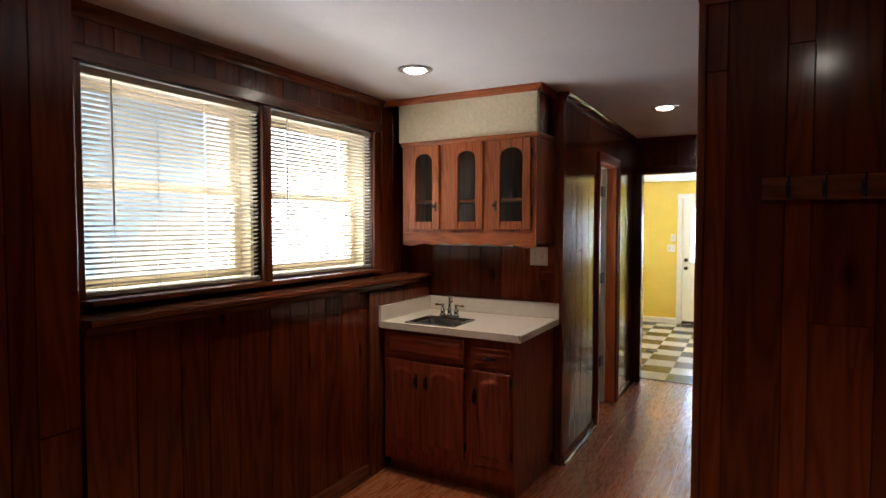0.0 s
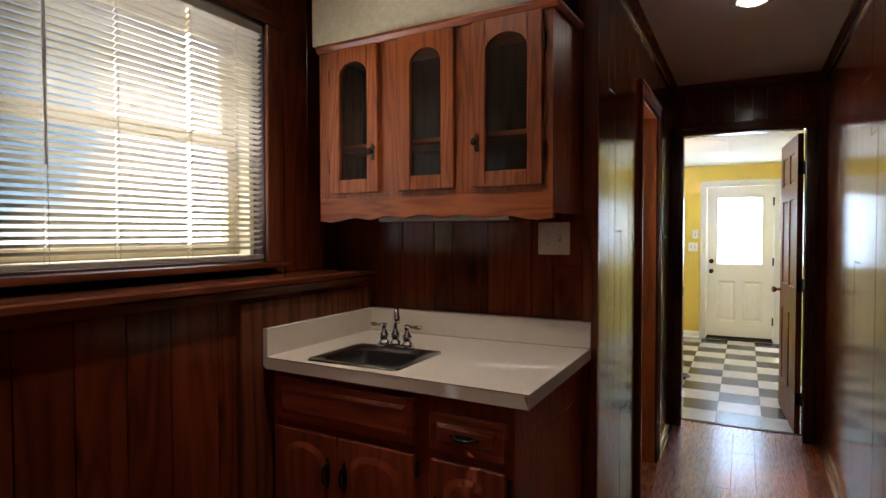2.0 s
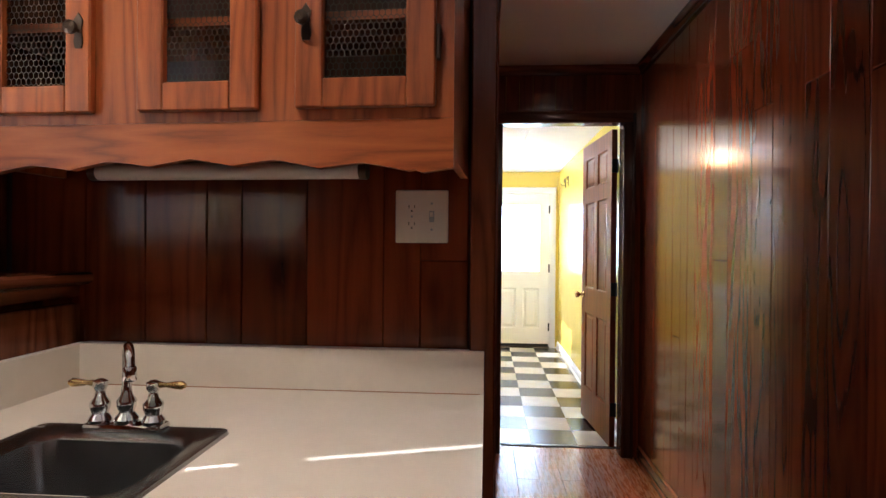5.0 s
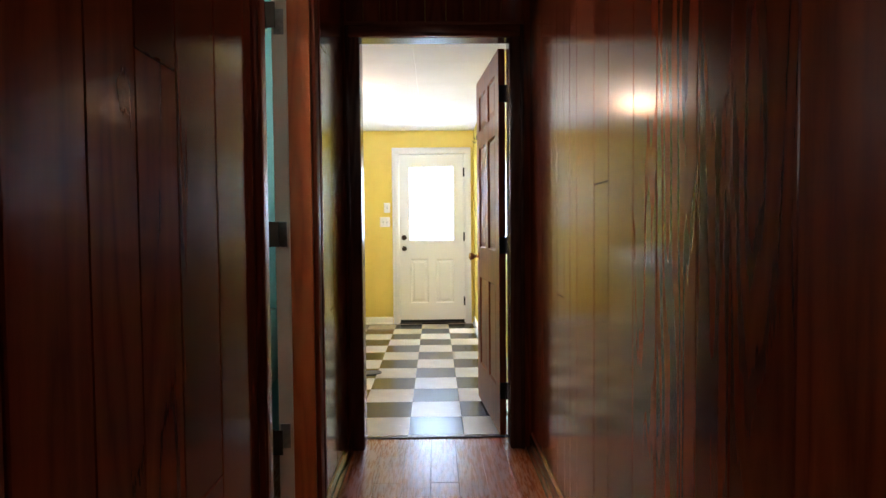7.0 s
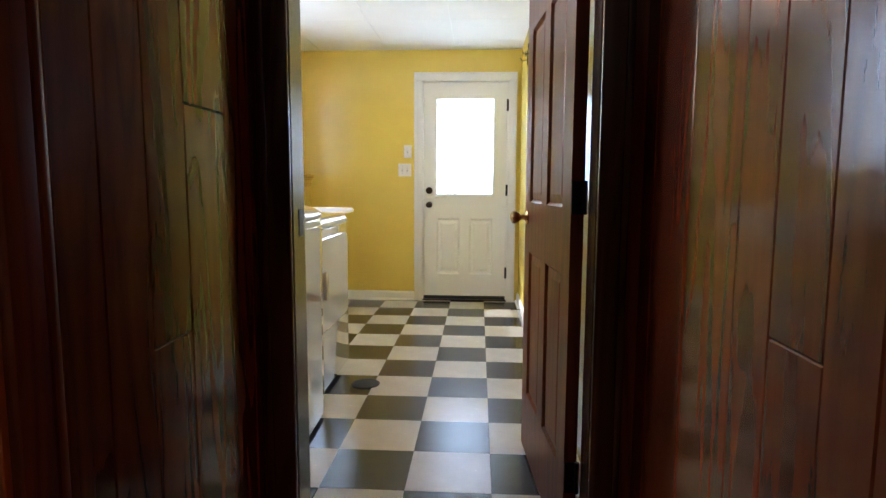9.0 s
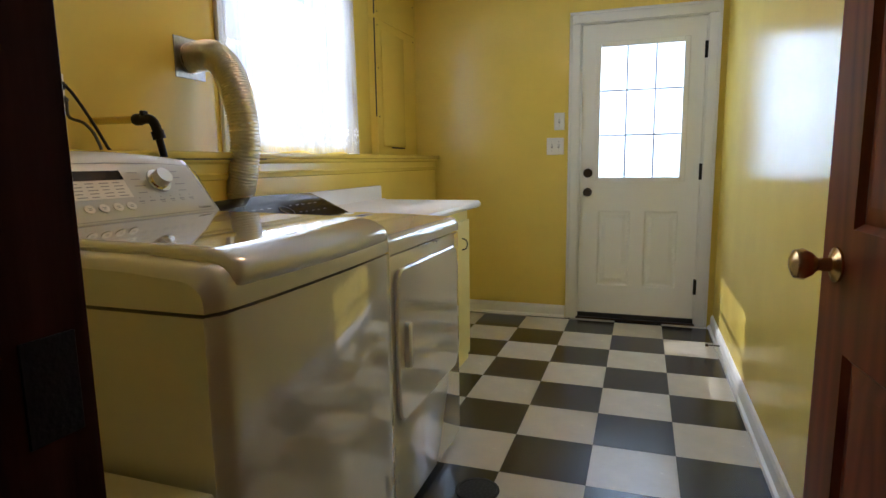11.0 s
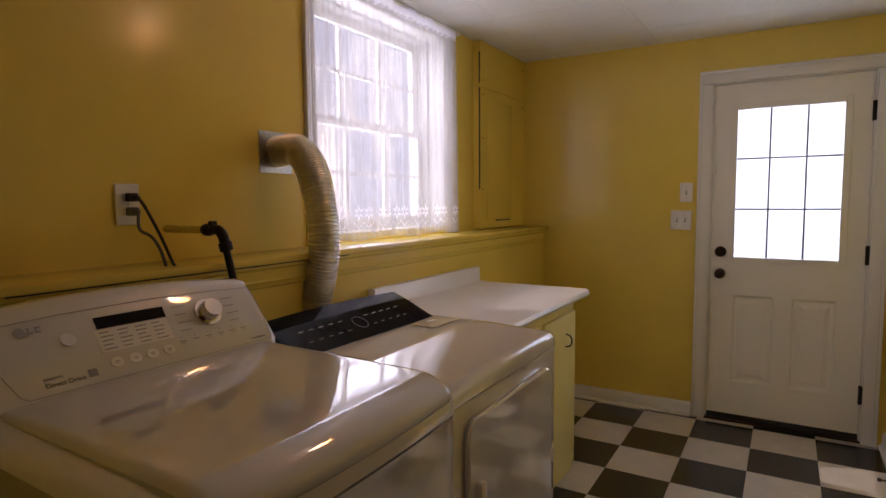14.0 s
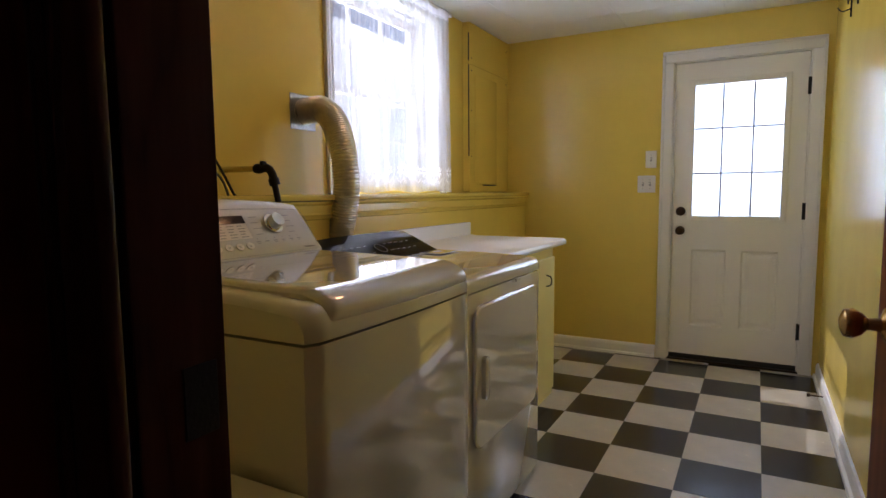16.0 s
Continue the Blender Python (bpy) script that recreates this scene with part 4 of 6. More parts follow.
def panel_leaf(name, w, h, t, cells, stile, material, parent, both=True, panel_mat=None):
    """A door leaf in its own plane (x along, z up, thickness in y); cells: (x0, x1, z0, z1) of its panels."""
    leaf_bm = bmesh.new()
    xs = sorted({0, w, *[c[0] for c in cells], *[c[1] for c in cells]})
    for p, q in zip(xs, xs[1:]):
        z = 0
        for c in sorted([c for c in cells if c[0] <= p and c[1] >= q], key=lambda c: c[2]):
            box(leaf_bm, p, q, 0, t, z, c[2])
            z = c[3]
        box(leaf_bm, p, q, 0, t, z, h)
    leaf = part(name, leaf_bm, material, parent)
    for c in cells:
        bm = bmesh.new()
        sides = ((0.012, 0.004, 0.0), (t - 0.012, t - 0.004, t))
        for deep, high, _ in sides:
            m = 0.035
            a = [bm.verts.new(p) for p in ((c[0], deep, c[2]), (c[1], deep, c[2]), (c[1], deep, c[3]), (c[0], deep, c[3]))]
            b = [bm.verts.new(p) for p in ((c[0] + m, high, c[2] + m), (c[1] - m, high, c[2] + m), (c[1] - m, high, c[3] - m), (c[0] + m, high, c[3] - m))]
            bm.faces.new(b)
            for i in range(4):
                bm.faces.new((a[i], a[(i + 1) % 4], b[(i + 1) % 4], b[i]))
            # sticking round the panel
            s = 0.012
            face = 0.001 if deep < t / 2 else t - 0.001
            o = [bm.verts.new(p) for p in ((c[0], face, c[2]), (c[1], face, c[2]), (c[1], face, c[3]), (c[0], face, c[3]))]
            i_ = [bm.verts.new(p) for p in ((c[0] + s, deep, c[2] + s), (c[1] - s, deep, c[2] + s), (c[1] - s, deep, c[3] - s), (c[0] + s, deep, c[3] - s))]
            for i in range(4):
                bm.faces.new((o[i], o[(i + 1) % 4], i_[(i + 1) % 4], i_[i]))
        part("panel", bm, panel_mat or material, leaf)
    return leaf


def six_cells(w, h, stile=0.105):
    mid = w / 2
    xs = [(stile, mid - 0.045), (mid + 0.045, w - stile)]
    zs = [(0.24, 0.80), (0.99, 1.62), (1.73, h - 0.11)]
    return [(a, b, c, d) for a, b in xs for c, d in zs]


def round_knob(parent, x, y, z, sense, material, r=0.027, label=""):
    bm = bmesh.new()
    prof = [(r * 1.1, 0), (r * 1.1, 0.004), (r * 0.45, 0.010), (r * 0.40, 0.028), (r * 0.75, 0.036), (r, 0.048), (r * 0.9, 0.060), (r * 0.4, 0.066)]
    lathe(bm, [(a, sense * b) for a, b in prof], (x, y, z), "Y", 20)
    return part("knob", bm, material, parent, label, smooth=True)


def hinge(parent, x, y, z, material, label=""):
    bm = bmesh.new()
    tube(bm, [(x, y, z - 0.045), (x, y, z + 0.045)], 0.006, 8)
    box(bm, x - 0.001, x + 0.03, y + 0.001, y + 0.004, z - 0.044, z + 0.044)
    box(bm, x - 0.03, x + 0.001, y + 0.001, y + 0.004, z - 0.044, z + 0.044)
    return part("hinge", bm, material, parent, label)


# brown six-panel door, open against the laundry wall
D = tagged(new("door_1"), "brown varnished six-panel wooden door standing open into the laundry room", kind="structure")
D.matrix_world = pose(0.530, 5.650, 0.012, 0, 0, 94.5)
leaf = panel_leaf("door_leaf", 0.76, 2.055, 0.035, six_cells(0.76, 2.055), 0.105, DOORWOOD, D)
round_knob(D, 0.70, 0.0355, 0.93, 1, BRASS, 0.025, "aged brass knob")
round_knob(D, 0.70, -0.0005, 0.93, -1, BRASS, 0.025, "aged brass knob")
for z in (0.24, 1.02, 1.82):
    bm = bmesh.new()
    tube(bm, [(-0.006, 0.0, z - 0.045), (-0.006, 0.0, z + 0.045)], 0.007, 8)
    box(bm, -0.0045, -0.001, 0.002, 0.034, z - 0.044, z + 0.044)
    part("hinge", bm, IRON, D, "dark hinge")

# white outer door with a nine-light frosted pane
D = tagged(new("door_2"), "white painted outer door, closed, with a frosted nine-light window over two panels", kind="structure")
D.matrix_world = pose(-0.258, 9.425, 0.045)
dw, dh = 0.758, 1.945
gx0, gx1, gz0, gz1 = 0.111, 0.645, 0.933, 1.808
cells = [(0.125, 0.335, 0.20, 0.72), (0.425, 0.635, 0.20, 0.72)]
bm = bmesh.new()
for a, b, c, d in ((0, gx0, 0, dh), (gx1, dw, 0, dh), (gx0, gx1, gz1, dh), (gx0, gx1, 0.72, gz0), (gx0, gx1, 0, 0.20), (gx0, 0.125, 0.2, 0.72), (0.335, 0.425, 0.2, 0.72), (0.635, gx1, 0.2, 0.72)):
    box(bm, a, b, 0, 0.044, c, d)
leaf = part("door_leaf", bm, WHITE_DOOR, D)
for c in cells:
    bm = bmesh.new()
    rings = []
    for m, y in ((0, 0), (0.012, 0.010), (0.028, 0.010), (0.05, 0.002)):
        rings.append([bm.verts.new(p) for p in ((c[0] + m, y, c[2] + m), (c[1] - m, y, c[2] + m), (c[1] - m, y, c[3] - m), (c[0] + m, y, c[3] - m))])
    for a, b in zip(rings, rings[1:]):
        for i in range(4):
            bm.faces.new((a[i], a[(i + 1) % 4], b[(i + 1) % 4], b[i]))
    bm.faces.new(rings[-1])
    part("panel", bm, WHITE_DOOR, leaf)
bm = bmesh.new()
for a, b, c, d in ((gx0 - 0.022, gx0 + 0.012, gz0 - 0.022, gz1 + 0.022), (gx1 - 0.012, gx1 + 0.022, gz0 - 0.022, gz1 + 0.022), (gx0 + 0.012, gx1 - 0.012, gz1 - 0.012, gz1 + 0.022), (gx0 + 0.012, gx1 - 0.012, gz0 - 0.022, gz0 + 0.012)):
    box(bm, a, b, -0.008, -0.0005, c, d, 0.002)
part("light_frame", bm, WHITE_DOOR, leaf)
bm = bmesh.new()
for k in (1, 2):
    x = gx0 + (gx1 - gx0) * k / 3
    z = gz0 + (gz1 - gz0) * k / 3
    box(bm, x - 0.005, x + 0.005, 0.004, 0.010, gz0, gz1)
    box(bm, gx0, gx1, 0.0035, 0.0095, z - 0.005, z + 0.005)
GRILLE = plain("grey_grille", (0.22, 0.23, 0.24), 0.5)
part("grille_bars", bm, GRILLE, leaf, "grey glazing bars")
bm = bmesh.new()
box(bm, gx0, gx1, 0.018, 0.022, gz0, gz1)
g = part("pane", bm, FROST, leaf, "frosted glass")
g.visible_shadow = False
bm = bmesh.new()
lathe(bm, [(0.031, -0.0005), (0.031, -0.012), (0.026, -0.018), (0.012, -0.02)], (0.052, 0, 0.975), "Y", 20)
part("deadbolt", bm, BRONZE, leaf, "dark bronze deadbolt", smooth=True)
k = round_knob(leaf, 0.052, -0.0005, 0.845, -1, BRONZE, 0.027, "dark bronze knob")
for z in (0.22, 0.98, 1.74):
    boxpart("hinge", leaf, IRON, (dw - 0.008, dw + 0.012, -0.014, -0.0005, z - 0.052, z + 0.052), 0.002, label="dark hinge")
boxpart("door_sweep", leaf, BLACK_MATT, (0.0, dw, 0.002, 0.042, -0.034, -0.001), 0.002)
bm = bmesh.new()
box(bm, -0.275, 0.515, 9.405, 9.52, -0.005, 0.012)
structure("threshold", bm, BRONZE, "dark metal threshold of the outer door")


def casing(name, label, plane, c, sense, a0, a1, ztop, w, t, mats, z0=0.0, flip=False):
    """Casing round an opening from a0 to a1; plane 'y' for walls along x, 'x' for walls along y; it stands out from c in the given sense."""
    g = tagged(new(name), label, kind="structure")
    lo, hi = (c, c + t * sense) if sense > 0 else (c + t * sense, c)

    def put(nm, p, q, z_0, z_1, m, lo=lo, hi=hi):
        b = (p, q, lo, hi, z_0, z_1) if plane == "y" else (lo, hi, p, q, z_0, z_1)
        boxpart(nm, g, m, b, 0.005, 2)
    put("casing_upright", a0 - w, a0, z0, ztop, mats[0])
    put("casing_upright", a1, a1 + w, z0, ztop, mats[0])
    put("casing_head", a0 - w, a1 + w, ztop + 0.0005, ztop + w, mats[1])
    bead = 0.006 * sense
    for p, q in ((a0 - w, a0 - w + 0.018), (a1 + w - 0.018, a1 + w)):
        l2, h2 = sorted((c + t * sense, c + t * sense + bead))
        put("casing_bead", p, q, z0, ztop + w - 0.018, mats[0], l2 + 0.0005 if sense > 0 else l2, h2 if sense > 0 else h2 - 0.0005)
    l2, h2 = sorted((c + t * sense, c + t * sense + bead))
    put("casing_bead", a0 - w, a1 + w, ztop + w - 0.0175, ztop + w, mats[1], l2 + 0.0005 if sense > 0 else l2, h2 if sense > 0 else h2 - 0.0005)
    return g


def jamb(name, label, plane, c0, c1, a0, a1, ztop, t, material):
    g = tagged(new(name), label, kind="structure")
    for p, q, z0, z1 in ((a0 - t, a0, 0, ztop), (a1, a1 + t, 0, ztop), (a0 - t, a1 + t, ztop, ztop + t)):
        boxpart("jamb", g, material, (p, q, c0, c1, z0, z1) if plane == "y" else (c0, c1, p, q, z0, z1), 0.001)
    return g


jamb("door_frame_laundry", "dark stained door frame", "y", 5.505, 5.600, -0.212, 0.532, 2.078, 0.02, TRIM_DARK)
casing("trim_doorway", "dark stained casing on the hall side", "y", 5.498, -1, -0.212, 0.532, 2.078, 0.072, 0.018, (TRIM_DARK, TRIM_X))
casing("trim_doorway_inner", "dark stained casing on the laundry side", "y", 5.611, 1, -0.236, 0.556, 2.102, 0.060, 0.004, (TRIM_DARK, TRIM_X))
boxpart("strike_plate", bpy.data.objects["door_frame_laundry"], IRON, (-0.2125, -0.2105, 5.550, 5.588, 0.93, 1.0), 0.0005, label="dark strike plate")
jamb("door_frame_outer", "white painted door frame", "y", 9.412, 9.55, -0.262, 0.502, 1.994, 0.013, WHITE_TRIM)
casing("trim_outer_door", "white painted casing round the outer door", "y", 9.41, -1, -0.268, 0.510, 1.998, 0.072, 0.018, (WHITE_TRIM, WHITE_TRIM))
jamb("door_frame_bathroom", "orange-brown stained door frame", "x", -0.372, -0.292, 4.075, 4.685, 2.072, 0.012, ORANGE)
jamb("door_stop_bathroom", "cream painted inner edge of the frame", "x", -0.425, -0.373, 4.075, 4.681, 2.068, 0.012, plain("cream_frame_paint", (0.85, 0.77, 0.65), 0.4))
casing("trim_bathroom", "red-brown stained casing round the bathroom doorway", "x", -0.291, 1, 4.068, 4.692, 2.08, 0.068, 0.018, (DOORWOOD, DOORWOOD))
jamb("door_frame_hall", "dark stained door frame", "x", 0.64, 0.79, 2.16, 2.91, 2.075, 0.012, TRIM_Z)
casing("trim_hall_door", "dark stained casing round the closed hall door", "x", 0.641, -1, 2.155, 2.915, 2.08, 0.072, 0.018, (TRIM_Z, TRIM_Y))
D = tagged(new("door_3"), "dark brown six-panel hall door, closed", kind="structure")
D.matrix_world = pose(0.700, 2.162, 0.01, 0, 0, 90)
panel_leaf("door_leaf", 0.745, 2.06, 0.035, six_cells(0.745, 2.06), 0.105, DOORWOOD, D)
round_knob(D, 0.69, 0.0355, 0.93, 1, IRON, 0.026, "dark knob")
D = tagged(new("door_4"), "orange-brown stained six-panel bathroom door standing open", kind="structure")
D.matrix_world = pose(-0.436, 4.635, 0.01, 0, 0, 176)
panel_leaf("door_leaf", 0.57, 2.05, 0.035, [(a, b, c, d) for a, b in ((0.112, 0.25), (0.33, 0.47)) for c, d in ((0.24, 0.745), (0.93, 1.62), (1.73, 1.94))], 0.09, ORANGE, D)
for z in (0.36, 1.10, 1.86):
    bm = bmesh.new()
    tube(bm, [(-0.008, 0.018, z - 0.045), (-0.008, 0.018, z + 0.045)], 0.007, 8)
    box(bm, -0.012, 0.0, 0.019, 0.022, z - 0.044, z + 0.044)
    box(bm, -0.045, -0.010, 0.022, 0.025, z - 0.044, z + 0.044)
    part("hinge", bm, BRONZE, D, "worn bronze hinge")

for z in (0.37, 1.11, 1.87):
    boxpart("hinge_leaf", bpy.data.objects["door_stop_bathroom"], GALV, (-0.418, -0.382, 4.6765, 4.6805, z - 0.045, z + 0.045), 0.001, label="worn steel hinge leaf")
sash_window(3.55, 4.55, 1.25, 2.10, -1.62, -1.72, WHITE_TRIM, "window_3", 0, "white bathroom window")
blind(3.552, 4.548, 1.251, 2.09, -1.588, 0.0, "white venetian blind in the bathroom window")
b = thing("toilet", "white ceramic toilet in the teal bathroom", "toilet", at=(-0.85, 5.2, 0))
bm = bmesh.new()
box(bm, -0.22, 0.22, 0.13, 0.33, 0.38, 0.74, 0.02, 2)
part("tank", bm, ENAMEL, b, smooth=True)
bm = bmesh.new()
lathe(bm, [(0.12, 0.0), (0.10, 0.12), (0.17, 0.34), (0.19, 0.38), (0.19, 0.41), (0.17, 0.42)], (0, -0.10, 0))
part("bowl", bm, ENAMEL, b, smooth=True)

# ---- laundry window, ledge and curtain ----
sash_window(7.38, 8.40, 1.19, 2.20, -1.60, -1.72, WHITE_TRIM, "window_4", 2, "white double-hung laundry window behind a lace curtain")
liner = tagged(new("trim_window_liner"), "white painted lining of the laundry window recess", kind="structure")
boxpart("liner_side", liner, WHITE_TRIM, (-1.597, -1.4995, 7.3805, 7.388, 1.193, 2.196), 0)
boxpart("liner_side", liner, WHITE_TRIM, (-1.597, -1.4995, 8.392, 8.3995, 1.193, 2.196), 0)
boxpart("liner_head", liner, WHITE_TRIM, (-1.597, -1.4995, 7.3885, 8.3915, 2.190, 2.1985), 0)
boxpart("liner_sill", liner, WHITE_TRIM, (-1.597, -1.4995, 7.3885, 8.3915, 1.1905, 1.197), 0)
casing("trim_laundry_window", "white painted window casing", "x", -1.50, 1, 7.38, 8.40, 2.20, 0.06, 0.014, (WHITE_TRIM, WHITE_TRIM), 1.156)
L = tagged(new("trim_ledge"), "yellow painted ledge with a moulded edge along the laundry wall", kind="structure")
boxpart("ledge_board", L, YELLOW, (-1.50, -1.275, 5.611, 9.409, 1.132, 1.155), 0.005, 2)
bm = bmesh.new()
moulding(bm, [(0, 0), (0.022, 0), (0.020, -0.012), (0.010, -0.02), (0.010, -0.05), (0.014, -0.056), (0.010, -0.064), (0.006, -0.075), (0, -0.078)], (1, 0), (-1.31, 5.611, 1.1315), (-1.31, 9.409, 1.1315))
part("ledge_moulding", bm, YELLOW, L)
boxpart("crack", L, BLACK_MATT, (-1.2895, -1.2868, 6.20, 7.32, 1.1278, 1.1312), 0, label="dark crack under the ledge board")


def curtain():
    c = thing("lace_curtain", "sheer white lace curtain with flowered hem, gathered on a rod", "curtain", at=(-1.45, 7.88, 2.24))
    y0, y1, z0, z1 = -0.565, 0.565, -1.074, -0.01
    ny, nz = 150, 30

    def surface(za, zb, rows, cols=ny):
        bm = bmesh.new()
        grid = []
        for j in range(rows + 1):
            z = za + (zb - za) * j / rows
            row = []
            for i in range(cols + 1):
                u = i / cols
                y = y0 + (y1 - y0) * u
                fall = (z1 - z) / (z1 - z0)
                g = 0.010 * math.sin(u * 34 + 1.3 * math.sin(u * 9)) * (0.55 + 0.6 * fall) + 0.003 * math.sin(u * 150) * (1 - fall)
                lift = 0.006 * fall * math.sin(u * 17 + 0.5)
                row.append(bm.verts.new((g + 0.006 * fall, y * (1 + 0.015 * fall), z + (lift if j == 0 and za == z0 else 0))))
            grid.append(row)
        for a, b in zip(grid, grid[1:]):
            for i in range(cols):
                bm.faces.new((a[i], a[i + 1], b[i + 1], b[i]))
        return bm
    part("net", surface(z0, z1 - 0.03, 24), LACE, c, smooth=True)
    part("header", surface(z1 - 0.045, z1 + 0.018, 3), LACE_SOLID, c, "gathered heading", smooth=True)
    # flowers of the hem, drawn as small diamonds of cloth
    bm = bmesh.new()
    for k in range(12):
        yc, zc = y0 + 0.06 + 0.092 * k, z0 + 0.115
        for m in range(6):
            a = math.pi * m / 3 + math.pi / 6
            r = 0.020
            ya, za = yc + r * math.cos(a), zc + r * math.sin(a)
            ca, sa = math.cos(a), math.sin(a)
            pts = [(0.015, 0), (0, 0.006), (-0.015, 0), (0, -0.006)]
            u = (yc - y0) / (y1 - y0)
            xg = 0.010 * math.sin(u * 34 + 1.3 * math.sin(u * 9)) + 0.013
            bm.faces.new([bm.verts.new((xg, ya + p * ca - q * sa, za + p * sa + q * ca)) for p, q in pts])
        for dy in (-0.03, -0.015, 0.0, 0.015, 0.03):
            zz = zc - 0.055 - 0.01 * math.cos(dy * 100)
            bm.faces.new([bm.verts.new((xg, yc + dy + p, zz + q)) for p, q in ((0.005, 0), (0, 0.005), (-0.005, 0), (0, -0.005))])
    part("lace_hem", bm, LACE_SOLID, c, "flowered lace hem")["kind"] = "stuff"
    bm = bmesh.new()
    tube(bm, [(-0.002, -0.60, 0.0), (-0.002, 0.60, 0.0)], 0.006, 8)
    part("rod", bm, WHITE_TRIM, c)
    for sy in (-1, 1):
        boxpart("rod_bracket", c, WHITE_TRIM, (-0.05, 0.004, sy * 0.598 - 0.006, sy * 0.598 + 0.006, -0.012, 0.012), 0.002)


curtain()


def electric_panel():
    p = thing("access_panel", "yellow painted access panel with a small hatch, screwed above the ledge", "panel", at=(-1.50, 9.06, 1.6))
    boxpart("backing_board", p, YELLOW, (0, 0.050, -0.33, 0.349, -0.44, 0.40), 0.003)
    boxpart("upper_board", p, YELLOW, (0, 0.0505, -0.33, 0.349, 0.401, 0.668), 0.003)
    boxpart("hatch", p, YELLOW, (0.0505, 0.058, -0.25, 0.11, -0.385, 0.345), 0.004, 2)
    boxpart("latch", p, IRON, (0.0505, 0.056, -0.12, 0.10, -0.396, -0.388), 0.002, label="dark slot of the hatch")
    boxpart("gap", p, BLACK_MATT, (0.042, 0.0497, -0.334, -0.3305, -0.2, 0.395), 0, label="dark gap beside the board")
    boxpart("gap", p, BLACK_MATT, (0.042, 0.0497, -0.334, -0.3305, 0.42, 0.60), 0, label="dark gap beside the board")
    for y, z in ((-0.3, 0.36), (-0.3, 0.1), (-0.3, -0.2), (0.3, 0.36), (-0.3, 0.44), (0.3, 0.60)):
        bm = bmesh.new()
        lathe(bm, [(0.006, 0.036 if z < 0.4 else 0.040), (0.004, 0.053)], (0, y, z), "X", 8)
        part("screw", bm, IRON, p)


electric_panel()

# ---- dryer duct, outlet, pipe ----
d = thing("vent_duct", "crinkled silver foil dryer duct curving down behind the white machines", "duct", at=(-1.5, 7.17, 1.51))
bm = bmesh.new()
box(bm, 0.0, 0.004, -0.078, 0.078, -0.075, 0.075, 0.001)
part("wall_plate", bm, GALV, d, "dull metal plate")
path = curve_points([(0.004, 0, 0), (0.06, 0.0, 0.006), (0.12, -0.005, 0.0), (0.175, -0.012, -0.045), (0.212, -0.018, -0.115), (0.236, -0.02, -0.21), (0.244, -0.02, -0.33), (0.222, -0.02, -0.45), (0.200, -0.02, -0.55), (0.195, -0.02, -0.9), (0.195, -0.02, -1.42)], 40)
radii = [0.0535 + (0.0040 if k % 4 == 0 else -0.0014) for k in range(len(path))]
bm = bmesh.new()
tube(bm, path, radii, 22)
part("hose", bm, FOIL, d, "foil hose with wire rings", smooth=True)
bm = bmesh.new()
tube(bm, [Vector((0.012, 0.053 * math.cos(a), 0.053 * math.sin(a))) for a in [2 * math.pi * q / 24 for q in range(25)]], 0.0025, 6)
part("clamp", bm, BLACK_MATT, d, "dark wire clamp")

wall_plate("outlet", "white double outlet on the yellow wall with two plugs in it", "outlet", (-1.499, 6.60, 1.325), 0.072, 0.118, "+x", ["outlet"], PLATE_WHITE)


def cord(label, plug_z, ctrl, material, r):
    c = thing("power_cord", label, "cable", at=(-1.485, 6.602, 1.325 + plug_z))
    bm = bmesh.new()
    box(bm, -0.004, 0.022, -0.014, 0.014, -0.012, 0.012, 0.004, 2)
    tube(bm, [(0.02, 0, 0), (0.035, 0.004, -0.002)], [0.010, 0.006], 10)
    part("plug", bm, material, c, smooth=True)
    bm = bmesh.new()
    tube(bm, curve_points(ctrl, 8), r, 8)
    part("cord", bm, material, c, smooth=True)


cord("black rubber power cord hanging from the outlet to the machines", 0.02, [(0.03, 0.004, 0), (0.055, 0.010, -0.03), (0.104, 0.018, -0.105), (0.148, 0.02, -0.174), (0.185, 0.022, -0.245), (0.20, 0.025, -0.5)], BLACK_MATT, 0.0045)
cord("grey rubber power cord hanging from the outlet to the machines", -0.02, [(0.03, 0.004, 0), (0.036, 0.002, -0.05), (0.096, 0.0, -0.072), (0.138, 0.0, -0.118), (0.150, 0.005, -0.20), (0.15, 0.005, -0.5)], GREY_CABLE, 0.0045)
g = thing("gas_pipe", "yellow stub pipe with black iron elbow, behind the washing machine", "pipe", at=(-1.50, 6.72, 1.25))
bm = bmesh.new()
tube(bm, [(0, 0, 0), (0.175, 0.01, 0.0)], 0.011, 12)
part("stub", bm, YELLOW, g, "yellow painted pipe", smooth=True)
bm = bmesh.new()
lathe(bm, [(0.016, 0.165), (0.018, 0.17), (0.018, 0.19), (0.015, 0.195)], (0, 0.011, 0), "X", 14)
tube(bm, curve_points([(0.19, 0.011, 0), (0.22, 0.013, 0.0), (0.237, 0.015, -0.015), (0.243, 0.02, -0.045)], 6), 0.015, 12)
tube(bm, [(0.241, 0.018, -0.035), (0.245, 0.022, -0.06)], 0.019, 12)
box(bm, 0.195, 0.210, -0.002, 0.022, 0.010, 0.026, 0.003)
part("elbow", bm, IRON, g, smooth=True)
bm = bmesh.new()
tube(bm, [(0.243, 0.02, -0.05), (0.250, 0.045, -0.18), (0.252, 0.05, -0.8)], 0.011, 10)
part("pipe", bm, IRON, g, smooth=True)
v = thing("valve", "red-handled water valve on a grey pipe behind the washing machine", "valve", at=(-1.385, 6.175, 1.25))
bm = bmesh.new()
